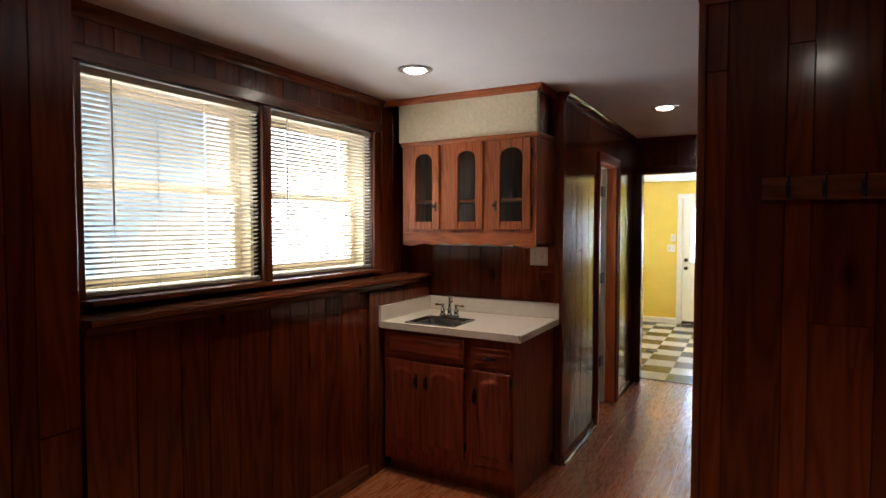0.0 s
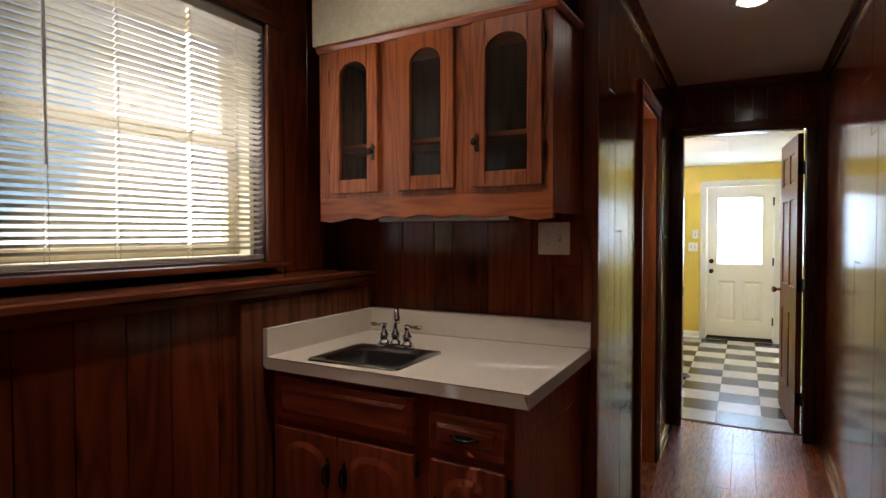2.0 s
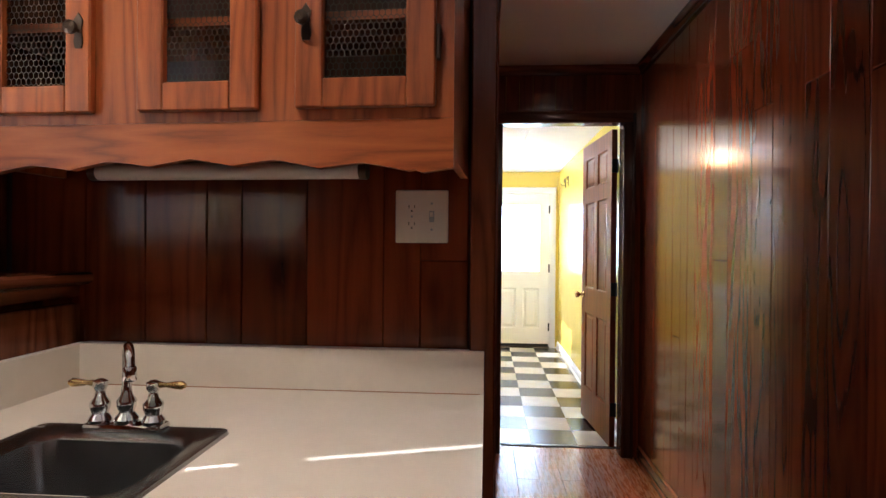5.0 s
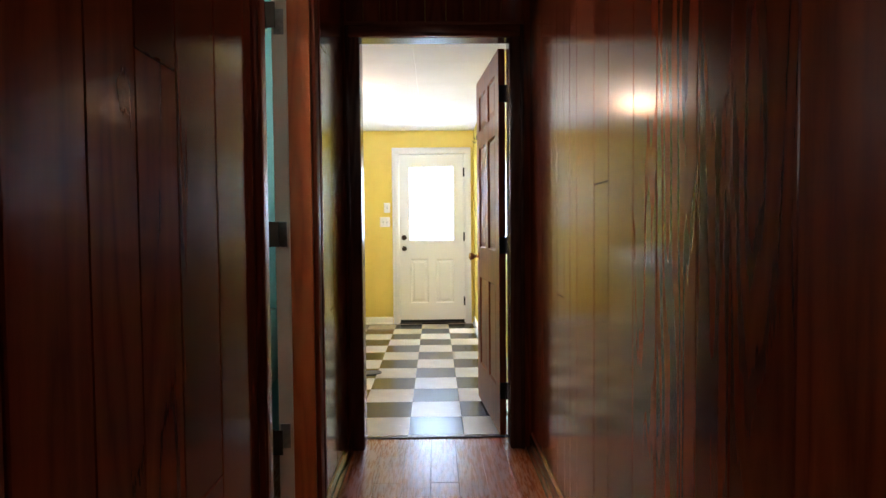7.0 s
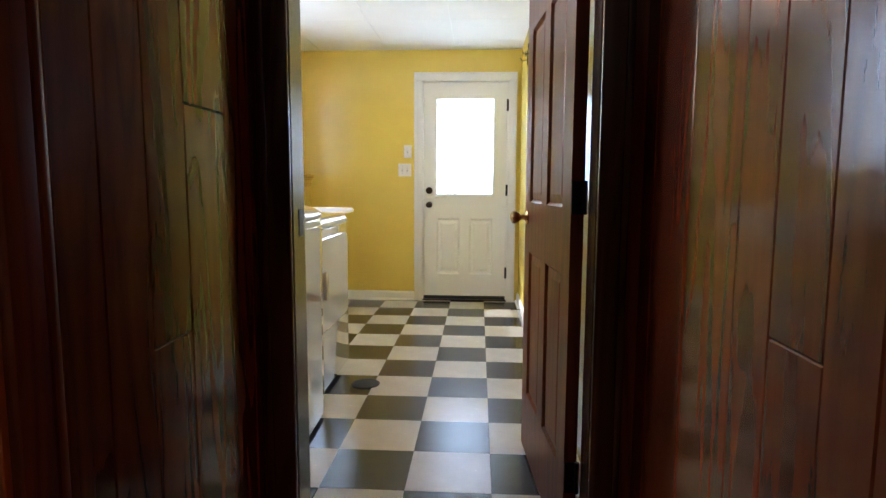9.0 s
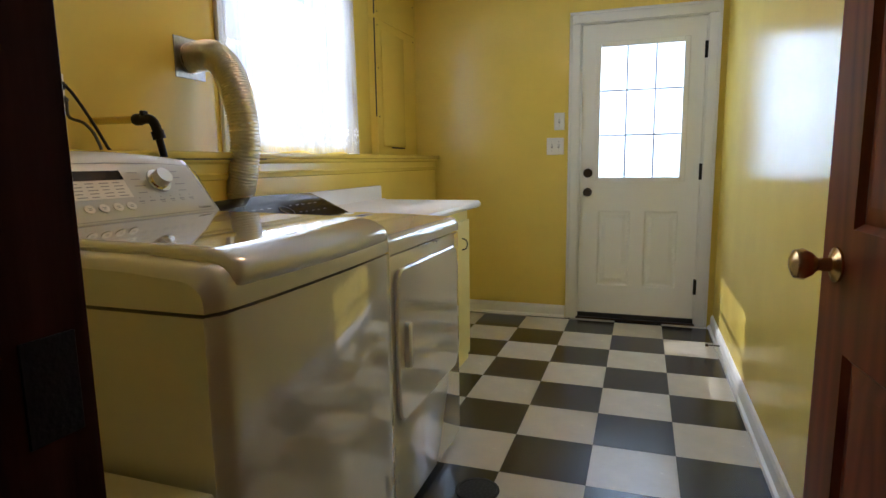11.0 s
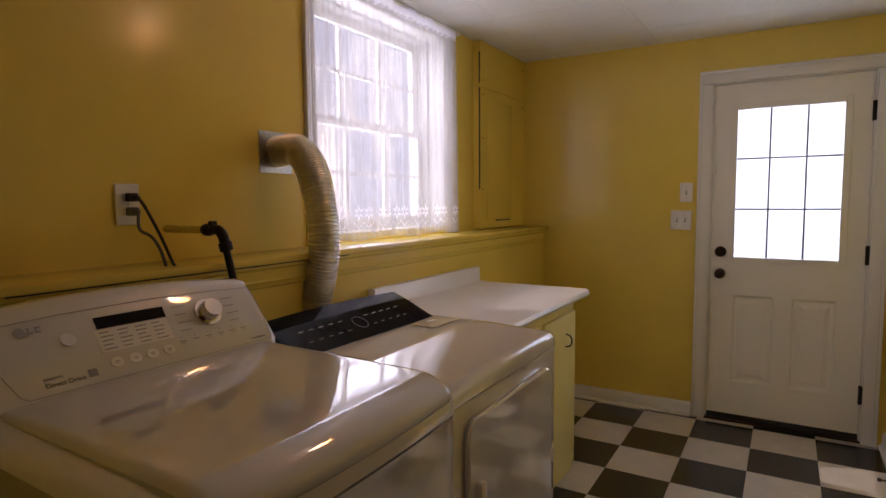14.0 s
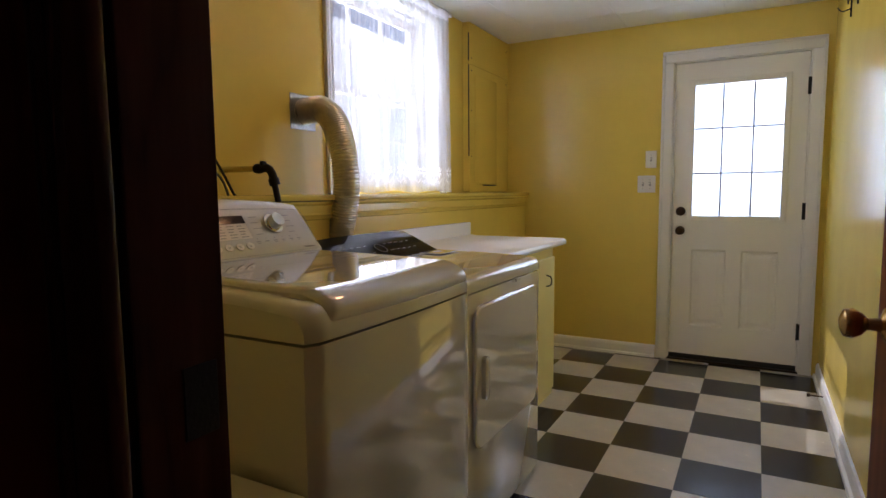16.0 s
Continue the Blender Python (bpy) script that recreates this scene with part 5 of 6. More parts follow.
tube(bm, curve_points([(0, -0.012, -0.03), (0.002, -0.006, -0.09), (0.012, 0.008, -0.17), (0.02, 0.012, -0.40)], 5), 0.0125, 12)
part("pipe", bm, GALV, v, "dull grey pipe", smooth=True)
bm = bmesh.new()
lathe(bm, [(0.014, -0.052), (0.021, -0.048), (0.021, -0.032), (0.015, -0.028), (0.015, -0.012)], (0, -0.012, 0), "Z", 6)
part("nut", bm, GALV, v, "grey hexagonal nut")
bm = bmesh.new()
tube(bm, [(0, -0.075, -0.006), (0, -0.060, -0.006), (0, -0.058, -0.006), (0, 0.004, -0.006), (0, 0.008, -0.006)], [0.012, 0.012, 0.019, 0.019, 0.010], 12)
tube(bm, [(0, -0.012, -0.006), (0.05, -0.004, -0.006)], [0.014, 0.007], 10)
part("body", bm, IRON, v, "dark valve body")
bm = bmesh.new()
ringp = [Vector((0.055, -0.002 + 0.031 * math.cos(a) * (1 + 0.10 * math.cos(7 * a)), -0.006 + 0.031 * math.sin(a) * (1 + 0.10 * math.cos(7 * a)))) for a in [2 * math.pi * q / 42 for q in range(43)]]
tube(bm, ringp, 0.0045, 8)
for q in range(7):
    a = 2 * math.pi * q / 7
    tube(bm, [(0.052, -0.002, -0.006), (0.055, -0.002 + 0.031 * math.cos(a), -0.006 + 0.031 * math.sin(a))], 0.0028, 6)
tube(bm, [(0.048, -0.003, -0.006), (0.060, -0.002, -0.006)], 0.008, 10)
part("handle", bm, RED, v, "dark red wheel handle")

# ---- laundry machines ----


def rounded_rect(cx, cz, hx, hz, r, n=5):
    pts = []
    for sx, sz, a0 in ((1, 1, 0), (-1, 1, 90), (-1, -1, 180), (1, -1, 270)):
        for k in range(n + 1):
            a = radians(a0 + 90 * k / n)
            pts.append((cx + sx * (hx - r) + r * math.cos(a), cz + sz * (hz - r) + r * math.sin(a)))
    return pts


def loft(bm, sections, cap=True):
    """Joins closed sections of the same number of points."""
    rings = [[bm.verts.new(p) for p in s] for s in sections]
    for a, b in zip(rings, rings[1:]):
        for i in range(len(a)):
            j = (i + 1) % len(a)
            bm.faces.new((a[i], a[j], b[j], b[i]))
    if cap:
        bm.faces.new(rings[0])
        bm.faces.new(rings[-1])


def ridge_sections(y0, y1, n, profile):
    """Sections across a machine from y0 to y1; profile(u) gives (x, z) pairs, u from -1 to 1."""
    out = []
    for k in range(n + 1):
        u = -math.cos(math.pi * k / n)
        y = (y0 + y1) / 2 + (y1 - y0) / 2 * u
        out.append([(x, y, z) for x, z in profile(u)])
    return out


def text_on(parent, name, words, size, origin, right, up, material, label=""):
    """Raised lettering in the plane of right and up."""
    cu = bpy.data.curves.new(name, "FONT")
    cu.body, cu.size, cu.extrude = words, size, 0.0002
    tmp = new(name + "_curve", cu)
    me = bpy.data.meshes.new_from_object(tmp.evaluated_get(bpy.context.evaluated_depsgraph_get()))
    bpy.data.objects.remove(tmp)
    r, u = Vector(right).normalized(), Vector(up).normalized()
    nrm = r.cross(u)
    m = Matrix((r, u, nrm)).transposed().to_4x4()
    m.translation = Vector(origin)
    me.transform(m)
    me.materials.clear()
    me.materials.append(material)
    ob = new(name, me)
    ob.parent = parent
    if label:
        ob["label"] = label
    return ob


def flat_bits(parent, name, bits, origin, right, up, material, lift=0.0012, label=""):
    """Thin flat marks (a0, a1, b0, b1) on a sloping face."""
    r, u = Vector(right).normalized(), Vector(up).normalized()
    nrm = r.cross(u)
    bm = bmesh.new()
    for a0, a1, b0, b1 in bits:
        lo = [Vector(origin) + r * a + u * b + nrm * 0.0002 for a, b in ((a0, b0), (a1, b0), (a1, b1), (a0, b1))]
        hi = [p + nrm * lift for p in lo]
        vl, vh = [bm.verts.new(p) for p in lo], [bm.verts.new(p) for p in hi]
        bm.faces.new(vh)
        for i in range(4):
            bm.faces.new((vl[i], vl[(i + 1) % 4], vh[(i + 1) % 4], vh[i]))
    return part(name, bm, material, parent, label)


WY0, WY1 = 5.995, 6.675


def washer():
    w = thing("washing_machine", "glossy white top-loading washing machine with sloping control panel, beside the dryer", "washing machine")
    ym = (WY0 + WY1) / 2

    def front(u):
        return -0.458 + 0.012 * (1 - u * u)

    # body
    bm = bmesh.new()

    def body(u):
        f, e = front(u), 0.0 if abs(u) < 0.97 else 0.012
        return [(-1.15, 0.02), (f - e, 0.02), (f - e, 0.879), (-1.15, 0.879)]
    loft(bm, ridge_sections(WY0, WY1, 16, body))
    part("body", bm, ENAMEL, w, smooth=True)
    boxpart("base", w, BLACK_MATT, (-1.12, -0.50, WY0 + 0.02, WY1 - 0.02, 0.0, 0.02), 0)
    # top shell
    bm = bmesh.new()

    def shell(u):
        f, a = front(u) + 0.002, abs(u)
        side = max(0.0, (a - 0.90) / 0.10)
        drop = 0.018 * side ** 2.2
        pts = [(-1.15, 0.885), (f - 0.012 * side, 0.885)]
        for k in range(7):
            t = radians(90 * k / 6)
            pts.append((f - 0.045 + 0.045 * math.cos(t) - 0.012 * side, 0.898 + (0.055 - drop) * math.sin(t)))
        pts += [(-0.62, 0.962 - drop), (-0.98, 0.972 - drop), (-1.15, 0.972 - drop)]
        return pts
    loft(bm, ridge_sections(WY0, WY1, 22, shell))
    part("top_shell", bm, ENAMEL, w, smooth=True)
    # lid with a bulging front lip
    bm = bmesh.new()

    def lid(u):
        f, a = front(u) + 0.004, abs(u)
        e = max(0.0, (a - 0.93) / 0.07) ** 2
        pts = [(-0.99, 0.968), (-0.56, 0.950), (f - 0.045, 0.925), (f - 0.006, 0.903 + 0.012 * e)]
        for k in range(12):
            t = radians(-30 + 90 * k / 11)
            pts.append((f - 0.126 + 0.130 * math.cos(t) - 0.008 * e, 0.9307 + 0.050 * math.sin(t) - 0.010 * e))
        c = f - 0.061 - 0.008 * e
        pts += [(c - 0.002, 0.9742 - 0.010 * e), (c - 0.006, 0.9744 - 0.010 * e), (-0.72, 0.979 - 0.010 * e), (-0.985, 0.984 - 0.010 * e)]
        return pts
    loft(bm, ridge_sections(WY0 + 0.060, WY1 - 0.030, 30, lid))
    part("lid", bm, ENAMEL, w, "glossy white curved lid", smooth=True)
    # control console
    bm = bmesh.new()

    def console(u):
        top = 1.148 - 0.022 * u * u
        e = max(0.0, (abs(u) - 0.955) / 0.045) ** 2
        return [(-1.21, 0.90), (-0.985 - 0.012 * e, 0.955), (-0.985 - 0.012 * e, 0.985), (-1.085, top - 0.020 - 0.012 * e), (-1.100, top - 0.004 - 0.02 * e), (-1.120, top - 0.02 * e), (-1.21, top - 0.03 - 0.02 * e)]
    loft(bm, ridge_sections(6.018, WY1 - 0.001, 24, console))
    part("console", bm, ENAMEL, w, smooth=True)
    o = Vector((-0.985, 5.985, 0.985))
    right, up = Vector((0, 1, 0)), Vector((-0.100, 0, 0.143)).normalized()
    nrm = right.cross(up)
    # thin outline round the controls
    outline = [Vector(o) + right * a + up * b + nrm * 0.001 for a, b in ((0.120, 0.003), (0.655, 0.003), (0.668, 0.010), (0.674, 0.120), (0.664, 0.150), (0.56, 0.157), (0.40, 0.161), (0.22, 0.158), (0.070, 0.150), (0.060, 0.140), (0.108, 0.012), (0.120, 0.003))]
    bm = bmesh.new()
    tube(bm, outline, 0.0008, 4)
    part("panel_outline", bm, GREY_PRINT, w)
    flat_bits(w, "display", [(0.272, 0.422, 0.112, 0.138)], o, right, up, BLACK, label="dark display window")
    flat_bits(w, "key_block", [(0.264, 0.420, 0.060, 0.110)], o, right, up, CREAM_PLASTIC, 0.0008)
    bits = [(0.272 + 0.037 * i, 0.272 + 0.037 * i + (0.026, 0.019, 0.023)[(i + j) % 3], 0.065 + 0.0092 * j, 0.065 + 0.0092 * j + 0.0024) for i in range(4) for j in range(5)]
    flat_bits(w, "small_print", bits, o + nrm * 0.0009, right, up, GREY_PRINT, 0.0003)["kind"] = "stuff"
    bm = bmesh.new()
    kc = o + right * 0.524 + up * 0.103
    for r0, r1, h0, h1 in ((0.034, 0.033, 0.0, 0.006), (0.025, 0.022, 0.006, 0.03)):
        prev = None
        for r, h in ((r0, h0), (r1, h1)):
            ring = [bm.verts.new(kc + nrm * h + right * (r * math.cos(a)) + up * (r * math.sin(a))) for a in [2 * math.pi * q / 28 for q in range(28)]]
            if prev:
                for i in range(28):
                    bm.faces.new((prev[i], prev[(i + 1) % 28], ring[(i + 1) % 28], ring[i]))
            prev = ring
        bm.faces.new(prev)
    part("dial", bm, CHROME, w, "silver programme dial", smooth=True)
    marks = []
    for s in (-1, 1):
        for k in range(4):
            marks.append((0.524 + s * 0.066 - 0.016, 0.524 + s * 0.066 + (0.010, 0.018, 0.013, 0.016)[k], 0.070 + 0.020 * k, 0.0725 + 0.020 * k))
    for k in range(6):
        marks.append((0.434 + 0.033 * k, 0.437 + 0.033 * k, 0.055, 0.058))
        marks.append((0.428 + 0.033 * k, 0.444 + 0.033 * k, 0.045, 0.048))
        if k != 1:
            marks.append((0.430 + 0.033 * k, 0.442 + 0.033 * k, 0.040, 0.0415))
    flat_bits(w, "panel_print", marks, o, right, up, GREY_PRINT, 0.0003)["kind"] = "stuff"
    for k in range(4):
        bm = bmesh.new()
        c0 = o + right * (0.284 + 0.0375 * k) + up * 0.035
        ring0 = [bm.verts.new(c0 + right * 0.013 * math.cos(a) + up * 0.011 * math.sin(a)) for a in [2 * math.pi * q / 16 for q in range(16)]]
        ring1 = [bm.verts.new(v.co + nrm * 0.003) for v in ring0]
        for i in range(16):
            bm.faces.new((ring0[i], ring0[(i + 1) % 16], ring1[(i + 1) % 16], ring1[i]))
        bm.faces.new(ring1)
        b = part("button", bm, CREAM_PLASTIC, w)
        flat_bits(b, "button_print", [(-0.005, 0.005, 0.001, 0.0025), (-0.004, 0.004, -0.003, -0.0015)], c0 + nrm * 0.003, right, up, GREY_PRINT, 0.0003)
    bm = bmesh.new()
    c0 = o + right * 0.214 + up * 0.102
    ring0 = [bm.verts.new(c0 + right * 0.014 * math.cos(a) + up * 0.014 * math.sin(a)) for a in [2 * math.pi * q / 20 for q in range(20)]]
    ring1 = [bm.verts.new(v.co + nrm * 0.004) for v in ring0]
    for i in range(20):
        bm.faces.new((ring0[i], ring0[(i + 1) % 20], ring1[(i + 1) % 20], ring1[i]))
    bm.faces.new(ring1)
    part("power_button", bm, CHROME, w)
    bm = bmesh.new()
    disc = o + right * 0.141 + up * 0.134
    bm.faces.new([bm.verts.new(disc + nrm * 0.001 + right * 0.009 * math.cos(a) + up * 0.009 * math.sin(a)) for a in [2 * math.pi * q / 20 for q in range(20)]])
    part("badge", bm, GREY_PRINT, w, "round grey maker's badge")
    flat_bits(w, "badge_bars", [(0.155, 0.163, 0.128, 0.131), (0.155, 0.158, 0.131, 0.141), (0.167, 0.177, 0.128, 0.131), (0.167, 0.170, 0.131, 0.138), (0.167, 0.177, 0.138, 0.141)], o, right, up, GREY_PRINT, 0.0003)
    flat_bits(w, "feature_mark", [(0.226, 0.243, 0.018, 0.034)], o, right, up, GREY_PRINT, 0.0003)
    text_on(w, "lettering", "Direct Drive", 0.0135, o + right * 0.150 + up * 0.017 + nrm * 0.0006, right, up, DARK_PRINT, "printed words")
    text_on(w, "lettering", "INVERTER", 0.0075, o + right * 0.150 + up * 0.031 + nrm * 0.0006, right, up, DARK_PRINT, "printed word")
    text_on(w, "lettering", "TrueBalance", 0.0095, o + right * 0.605 + up * 0.010 + nrm * 0.0006, right, up, DARK_PRINT, "printed word")
    return w


washer()
DY0, DY1 = 6.683, 7.446


def dryer():
    d = thing("clothes_dryer", "glossy white dryer with black sloping console, beside the washing machine", "dryer")
    bm = bmesh.new()
    box(bm, -1.18, -0.52, DY0, DY1, 0.02, 0.845, 0.008, 2)
    part("body", bm, ENAMEL, d, smooth=True)
    boxpart("base", d, BLACK_MATT, (-1.15, -0.55, DY0 + 0.02, DY1 - 0.02, 0, 0.02), 0)
    bm = bmesh.new()

    def top(u):
        e = max(0.0, (abs(u) - 0.94) / 0.06) ** 2
        pts = [(-1.18, 0.850), (-0.516 - 0.004 * e, 0.850)]
        for k in range(6):
            t = radians(90 * k / 5)
            pts.append((-0.545 + 0.029 * math.cos(t) - 0.004 * e, 0.865 + (0.037 - 0.008 * e) * math.sin(t)))
        pts += [(-0.80, 0.910 - 0.008 * e), (-1.18, 0.915 - 0.008 * e)]
        return pts
    loft(bm, ridge_sections(DY0 + 0.001, DY1 - 0.001, 20, top))
    part("top", bm, ENAMEL, d, smooth=True)
    bm = bmesh.new()

    def console(u):
        h = 0.082 * (1 - 0.18 * u * u)
        e = max(0.0, (abs(u) - 0.88) / 0.12) ** 2
        return [(-1.185, 0.905), (-0.975 - 0.02 * e, 0.912), (-1.085, 0.912 + h * 0.72 * (1 - e)), (-1.135, 0.912 + h * (1 - 0.8 * e)), (-1.185, 0.912 + h * 0.8 * (1 - 0.8 * e))]
    loft(bm, ridge_sections(DY0 + 0.02, DY1 - 0.02, 24, console))
    part("console", bm, ENAMEL, d, smooth=True)
    bm = bmesh.new()

    def glassy(u):
        h = 0.082 * (1 - 0.10 * u * u)
        e = max(0.0, (abs(u) - 0.94) / 0.06) ** 2
        return [(-1.00, 0.918), (-0.965 - 0.015 * e, 0.914), (-1.080, 0.915 + (h * 0.74) * (1 - e)), (-1.132, 0.914 + (h * 1.03) * (1 - 0.85 * e)), (-1.14, 0.914 + (h * 0.95) * (1 - 0.85 * e))]
    loft(bm, ridge_sections(DY0 + 0.035, DY1 - 0.035, 30, glassy))
    part("control_panel", bm, BLACK, d, "glossy black control panel")
    o, right = Vector((-0.965, DY0, 0.9145)), Vector((0, 1, 0))
    up = Vector((-0.115, 0, 0.060)).normalized()
    nrm = right.cross(up)
    bits = []
    for i in range(12):
        a = 0.12 + 0.042 * i
        if not 5 <= i <= 6:
            bits += [(a, a + 0.022, 0.092, 0.094), (a, a + 0.018, 0.045, 0.0465)]
    flat_bits(d, "panel_print", bits, o + nrm * 0.003, right, up, PLATE_WHITE, 0.0003)["kind"] = "stuff"
    bm = bmesh.new()
    cc = o + right * 0.37 + up * 0.068 + nrm * 0.0035
    tube(bm, [cc + right * 0.028 * math.cos(a) + up * 0.028 * math.sin(a) for a in [2 * math.pi * q / 28 for q in range(29)]], 0.0012, 5)
    part("dial_ring", bm, GREY_PRINT, d)
    # lint flap
    bm = bmesh.new()
    box(bm, -0.955, -0.855, DY1 - 0.22, DY1 - 0.06, 0.9135, 0.9165, 0.002)
    f = part("lint_flap", bm, ENAMEL, d)
    boxpart("finger_slot", f, CREAM_PLASTIC, (-0.925, -0.905, DY1 - 0.16, DY1 - 0.12, 0.9168, 0.918), 0)
    # door
    hy, hz, yc, zc = 0.284, 0.234, 7.094, 0.568
    for grow, x, m, nm in ((0.006, -0.5185, IRON, "door_gap"), (0.0, -0.506, ENAMEL, "door")):
        bm = bmesh.new()
        a = rounded_rect(yc, zc, hy + grow, hz + grow, 0.045)
        rings = [[(-0.5202, p, q) for p, q in a], [(x - 0.002, p, q) for p, q in a]]
        if nm == "door":
            b2 = rounded_rect(yc, zc, hy - 0.006, hz - 0.006, 0.042)
            rings = [[(-0.516, p, q) for p, q in a], [(-0.508, p, q) for p, q in a], [(-0.504, p, q) for p, q in b2]]
        loft(bm, rings)
        door = part(nm, bm, m, d, "squarish white dryer door" if nm == "door" else "")
    bm = bmesh.new()
    a = rounded_rect(6.864, 0.567, 0.016, 0.070, 0.012)
    b2 = rounded_rect(6.864, 0.567, 0.011, 0.063, 0.010)
    loft(bm, [[(-0.504, p, q) for p, q in a], [(-0.490, p, q) for p, q in a], [(-0.486, p, q) for p, q in b2]])
    part("door_handle", bm, ENAMEL, door, smooth=True)
    for z in (0.43, 0.70):
        boxpart("hinge", door, GREY_PRINT, (-0.5155, -0.5045, yc + hy + 0.0005, yc + hy + 0.004, z - 0.04, z + 0.04), 0)
    bm = bmesh.new()
    tube(bm, [(-0.5165, 7.15, 0.838), (-0.5165, 7.17, 0.848), (-0.5165, 7.18, 0.834), (-0.5165, 7.20, 0.842), (-0.5165, 7.22, 0.838)], 0.0014, 5)
    part("badge", bm, GREY_PRINT, d, "small scrolled maker's badge")
    boxpart("foot_mark", d, GREY_PRINT, (-0.5195, -0.518, 6.81, 6.815, 0.145, 0.175), 0)


dryer()


def laundry_counter():
    c = thing("base_cabinet", "pale yellow painted base cabinet beside the dryer, under a white worktop", "cabinet")
    boxpart("body", c, YELLOW_CAB, (-1.27, -0.757, 7.475, 8.368, 0.0, 0.858), 0.002)
    for a, b in ((7.50, 7.905), (7.935, 8.345)):
        dd = boxpart("door", c, YELLOW_CAB, (-0.756, -0.738, a, b, 0.05, 0.80), 0.005, 2)
        y = 8.20 if a > 7.9 else 7.86
        bm = bmesh.new()
        tube(bm, curve_points([(-0.738, y, 0.710), (-0.716, y, 0.703), (-0.708, y, 0.680), (-0.716, y, 0.657), (-0.738, y, 0.650)], 4), 0.0035, 8)
        part("handle", bm, BLACK_MATT, dd, "small black wire pull", smooth=True)
    w = thing("worktop", "white laminate worktop with rounded front and low splashback", "worktop")
    bm = bmesh.new()
    prism(bm, [(-1.27, 0.860), (-0.705, 0.860), (-0.692, 0.866), (-0.687, 0.878), (-0.692, 0.892), (-0.705, 0.899), (-1.245, 0.899), (-1.27, 0.905)], 7.455, 8.398, "XZ")
    part("top", bm, WHITE_LAM, w, smooth=True)
    bm = bmesh.new()
    prism(bm, [(-1.305, 0.860), (-1.271, 0.860), (-1.271, 0.975), (-1.275, 0.980), (-1.302, 0.980), (-1.305, 0.976)], 7.455, 8.370, "XZ")
    part("splashback", bm, WHITE_LAM, w, smooth=True)


laundry_counter()

s = thing("storage_drawers", "low white plastic drawer unit beside the washing machine", "storage")
boxpart("frame", s, CREAM_PLASTIC, (-0.98, -0.47, 5.775, 5.970, 0.0, 0.04), 0.004)
boxpart("top", s, CREAM_PLASTIC, (-1.0, -0.455, 5.768, 5.976, 0.585, 0.61), 0.006, 2)
boxpart("back", s, CREAM_PLASTIC, (-0.99, -0.98, 5.78, 5.965, 0.04, 0.585), 0)
CLOUDY = plain("cloudy_plastic", (0.66, 0.66, 0.64), 0.3)
for k in range(3):
    z = 0.05 + 0.178 * k
    d = boxpart("drawer", s, CLOUDY, (-0.97, -0.47, 5.785, 5.960, z, z + 0.155), 0.006, 2, "cloudy plastic drawer")
    boxpart("drawer_lip", d, CREAM_PLASTIC, (-0.4695, -0.455, 5.79, 5.955, z + 0.125, z + 0.15), 0.003)

g = thing("floor_drain", "round dark perforated floor drain cover set in the tiles", "drain", at=(-0.345, 7.078, 0.003))
bm = bmesh.new()
R = 0.074
lathe(bm, [(R, -0.002), (R, 0.002), (R - 0.008, 0.003), (R - 0.010, 0.001), (0.004, 0.001)], seg=32)
part("cover", bm, IRON, g)
bm = bmesh.new()
for ring, count in ((0.012, 4), (0.028, 9), (0.043, 14), (0.057, 19)):
    for k in range(count):
        a = 2 * math.pi * k / count + ring * 40
        cx, cy = ring * math.cos(a), ring * math.sin(a)
        bm.faces.new([bm.verts.new((cx + 0.0042 * math.cos(b), cy + 0.0042 * math.sin(b), 0.0022)) for b in [math.pi * q / 4 for q in range(8)]])
part("holes", bm, BLACK_MATT, g, "dark drain holes")

c = thing("ceiling_light", "small bare-bulb porcelain ceiling light, lit, in the laundry room", "lamp", at=(-0.55, 7.3, 2.27))
bm = bmesh.new()
lathe(bm, [(0.055, -0.0005), (0.055, -0.012), (0.035, -0.03), (0.028, -0.05)], seg=24)
part("socket", bm, WHITE_TRIM, c, smooth=True)
bm = bmesh.new()
lathe(bm, [(0.014, -0.0505), (0.016, -0.06), (0.03, -0.085), (0.03, -0.105), (0.018, -0.125), (0.003, -0.13)], seg=20)
part("bulb", bm, LAMP, c, smooth=True)

for k, y in enumerate((8.55, 8.78)):
    h = thing("wall_hook", "black scrolled iron wall hook on the yellow wall", "hook", "scrolled wall hooks", (0.62, y, 2.06))
    bm = bmesh.new()
    sp = [Vector((-0.012 - 0.004 * q / 20, 0.0 + (0.006 + 0.0011 * q) * math.cos(q * 0.45), 0.03 + (0.006 + 0.0011 * q) * math.sin(q * 0.45))) for q in range(24)]
    tube(bm, sp, 0.003, 6)
    tube(bm, [(-0.004, -0.03, -0.06), (-0.004, -0.03, 0.05)], 0.004, 6)
    tube(bm, curve_points([(-0.004, -0.03, -0.02), (-0.04, -0.03, -0.03), (-0.06, -0.03, -0.01)], 5), 0.003, 6)
    part("scroll", bm, IRON, h, smooth=True)

d = thing("door_stop", "brass rod door stop with a white tip on the baseboard", "door stop", at=(0.598, 8.83, 0.05))
bm = bmesh.new()
tube(bm, [(0, 0, 0), (-0.06, 0, 0)], 0.004, 8)
tube(bm, [(-0.06, 0, 0), (-0.075, 0, 0)], 0.009, 10)
part("rod", bm, BRONZE, d)

# ---- baseboards and crown ----


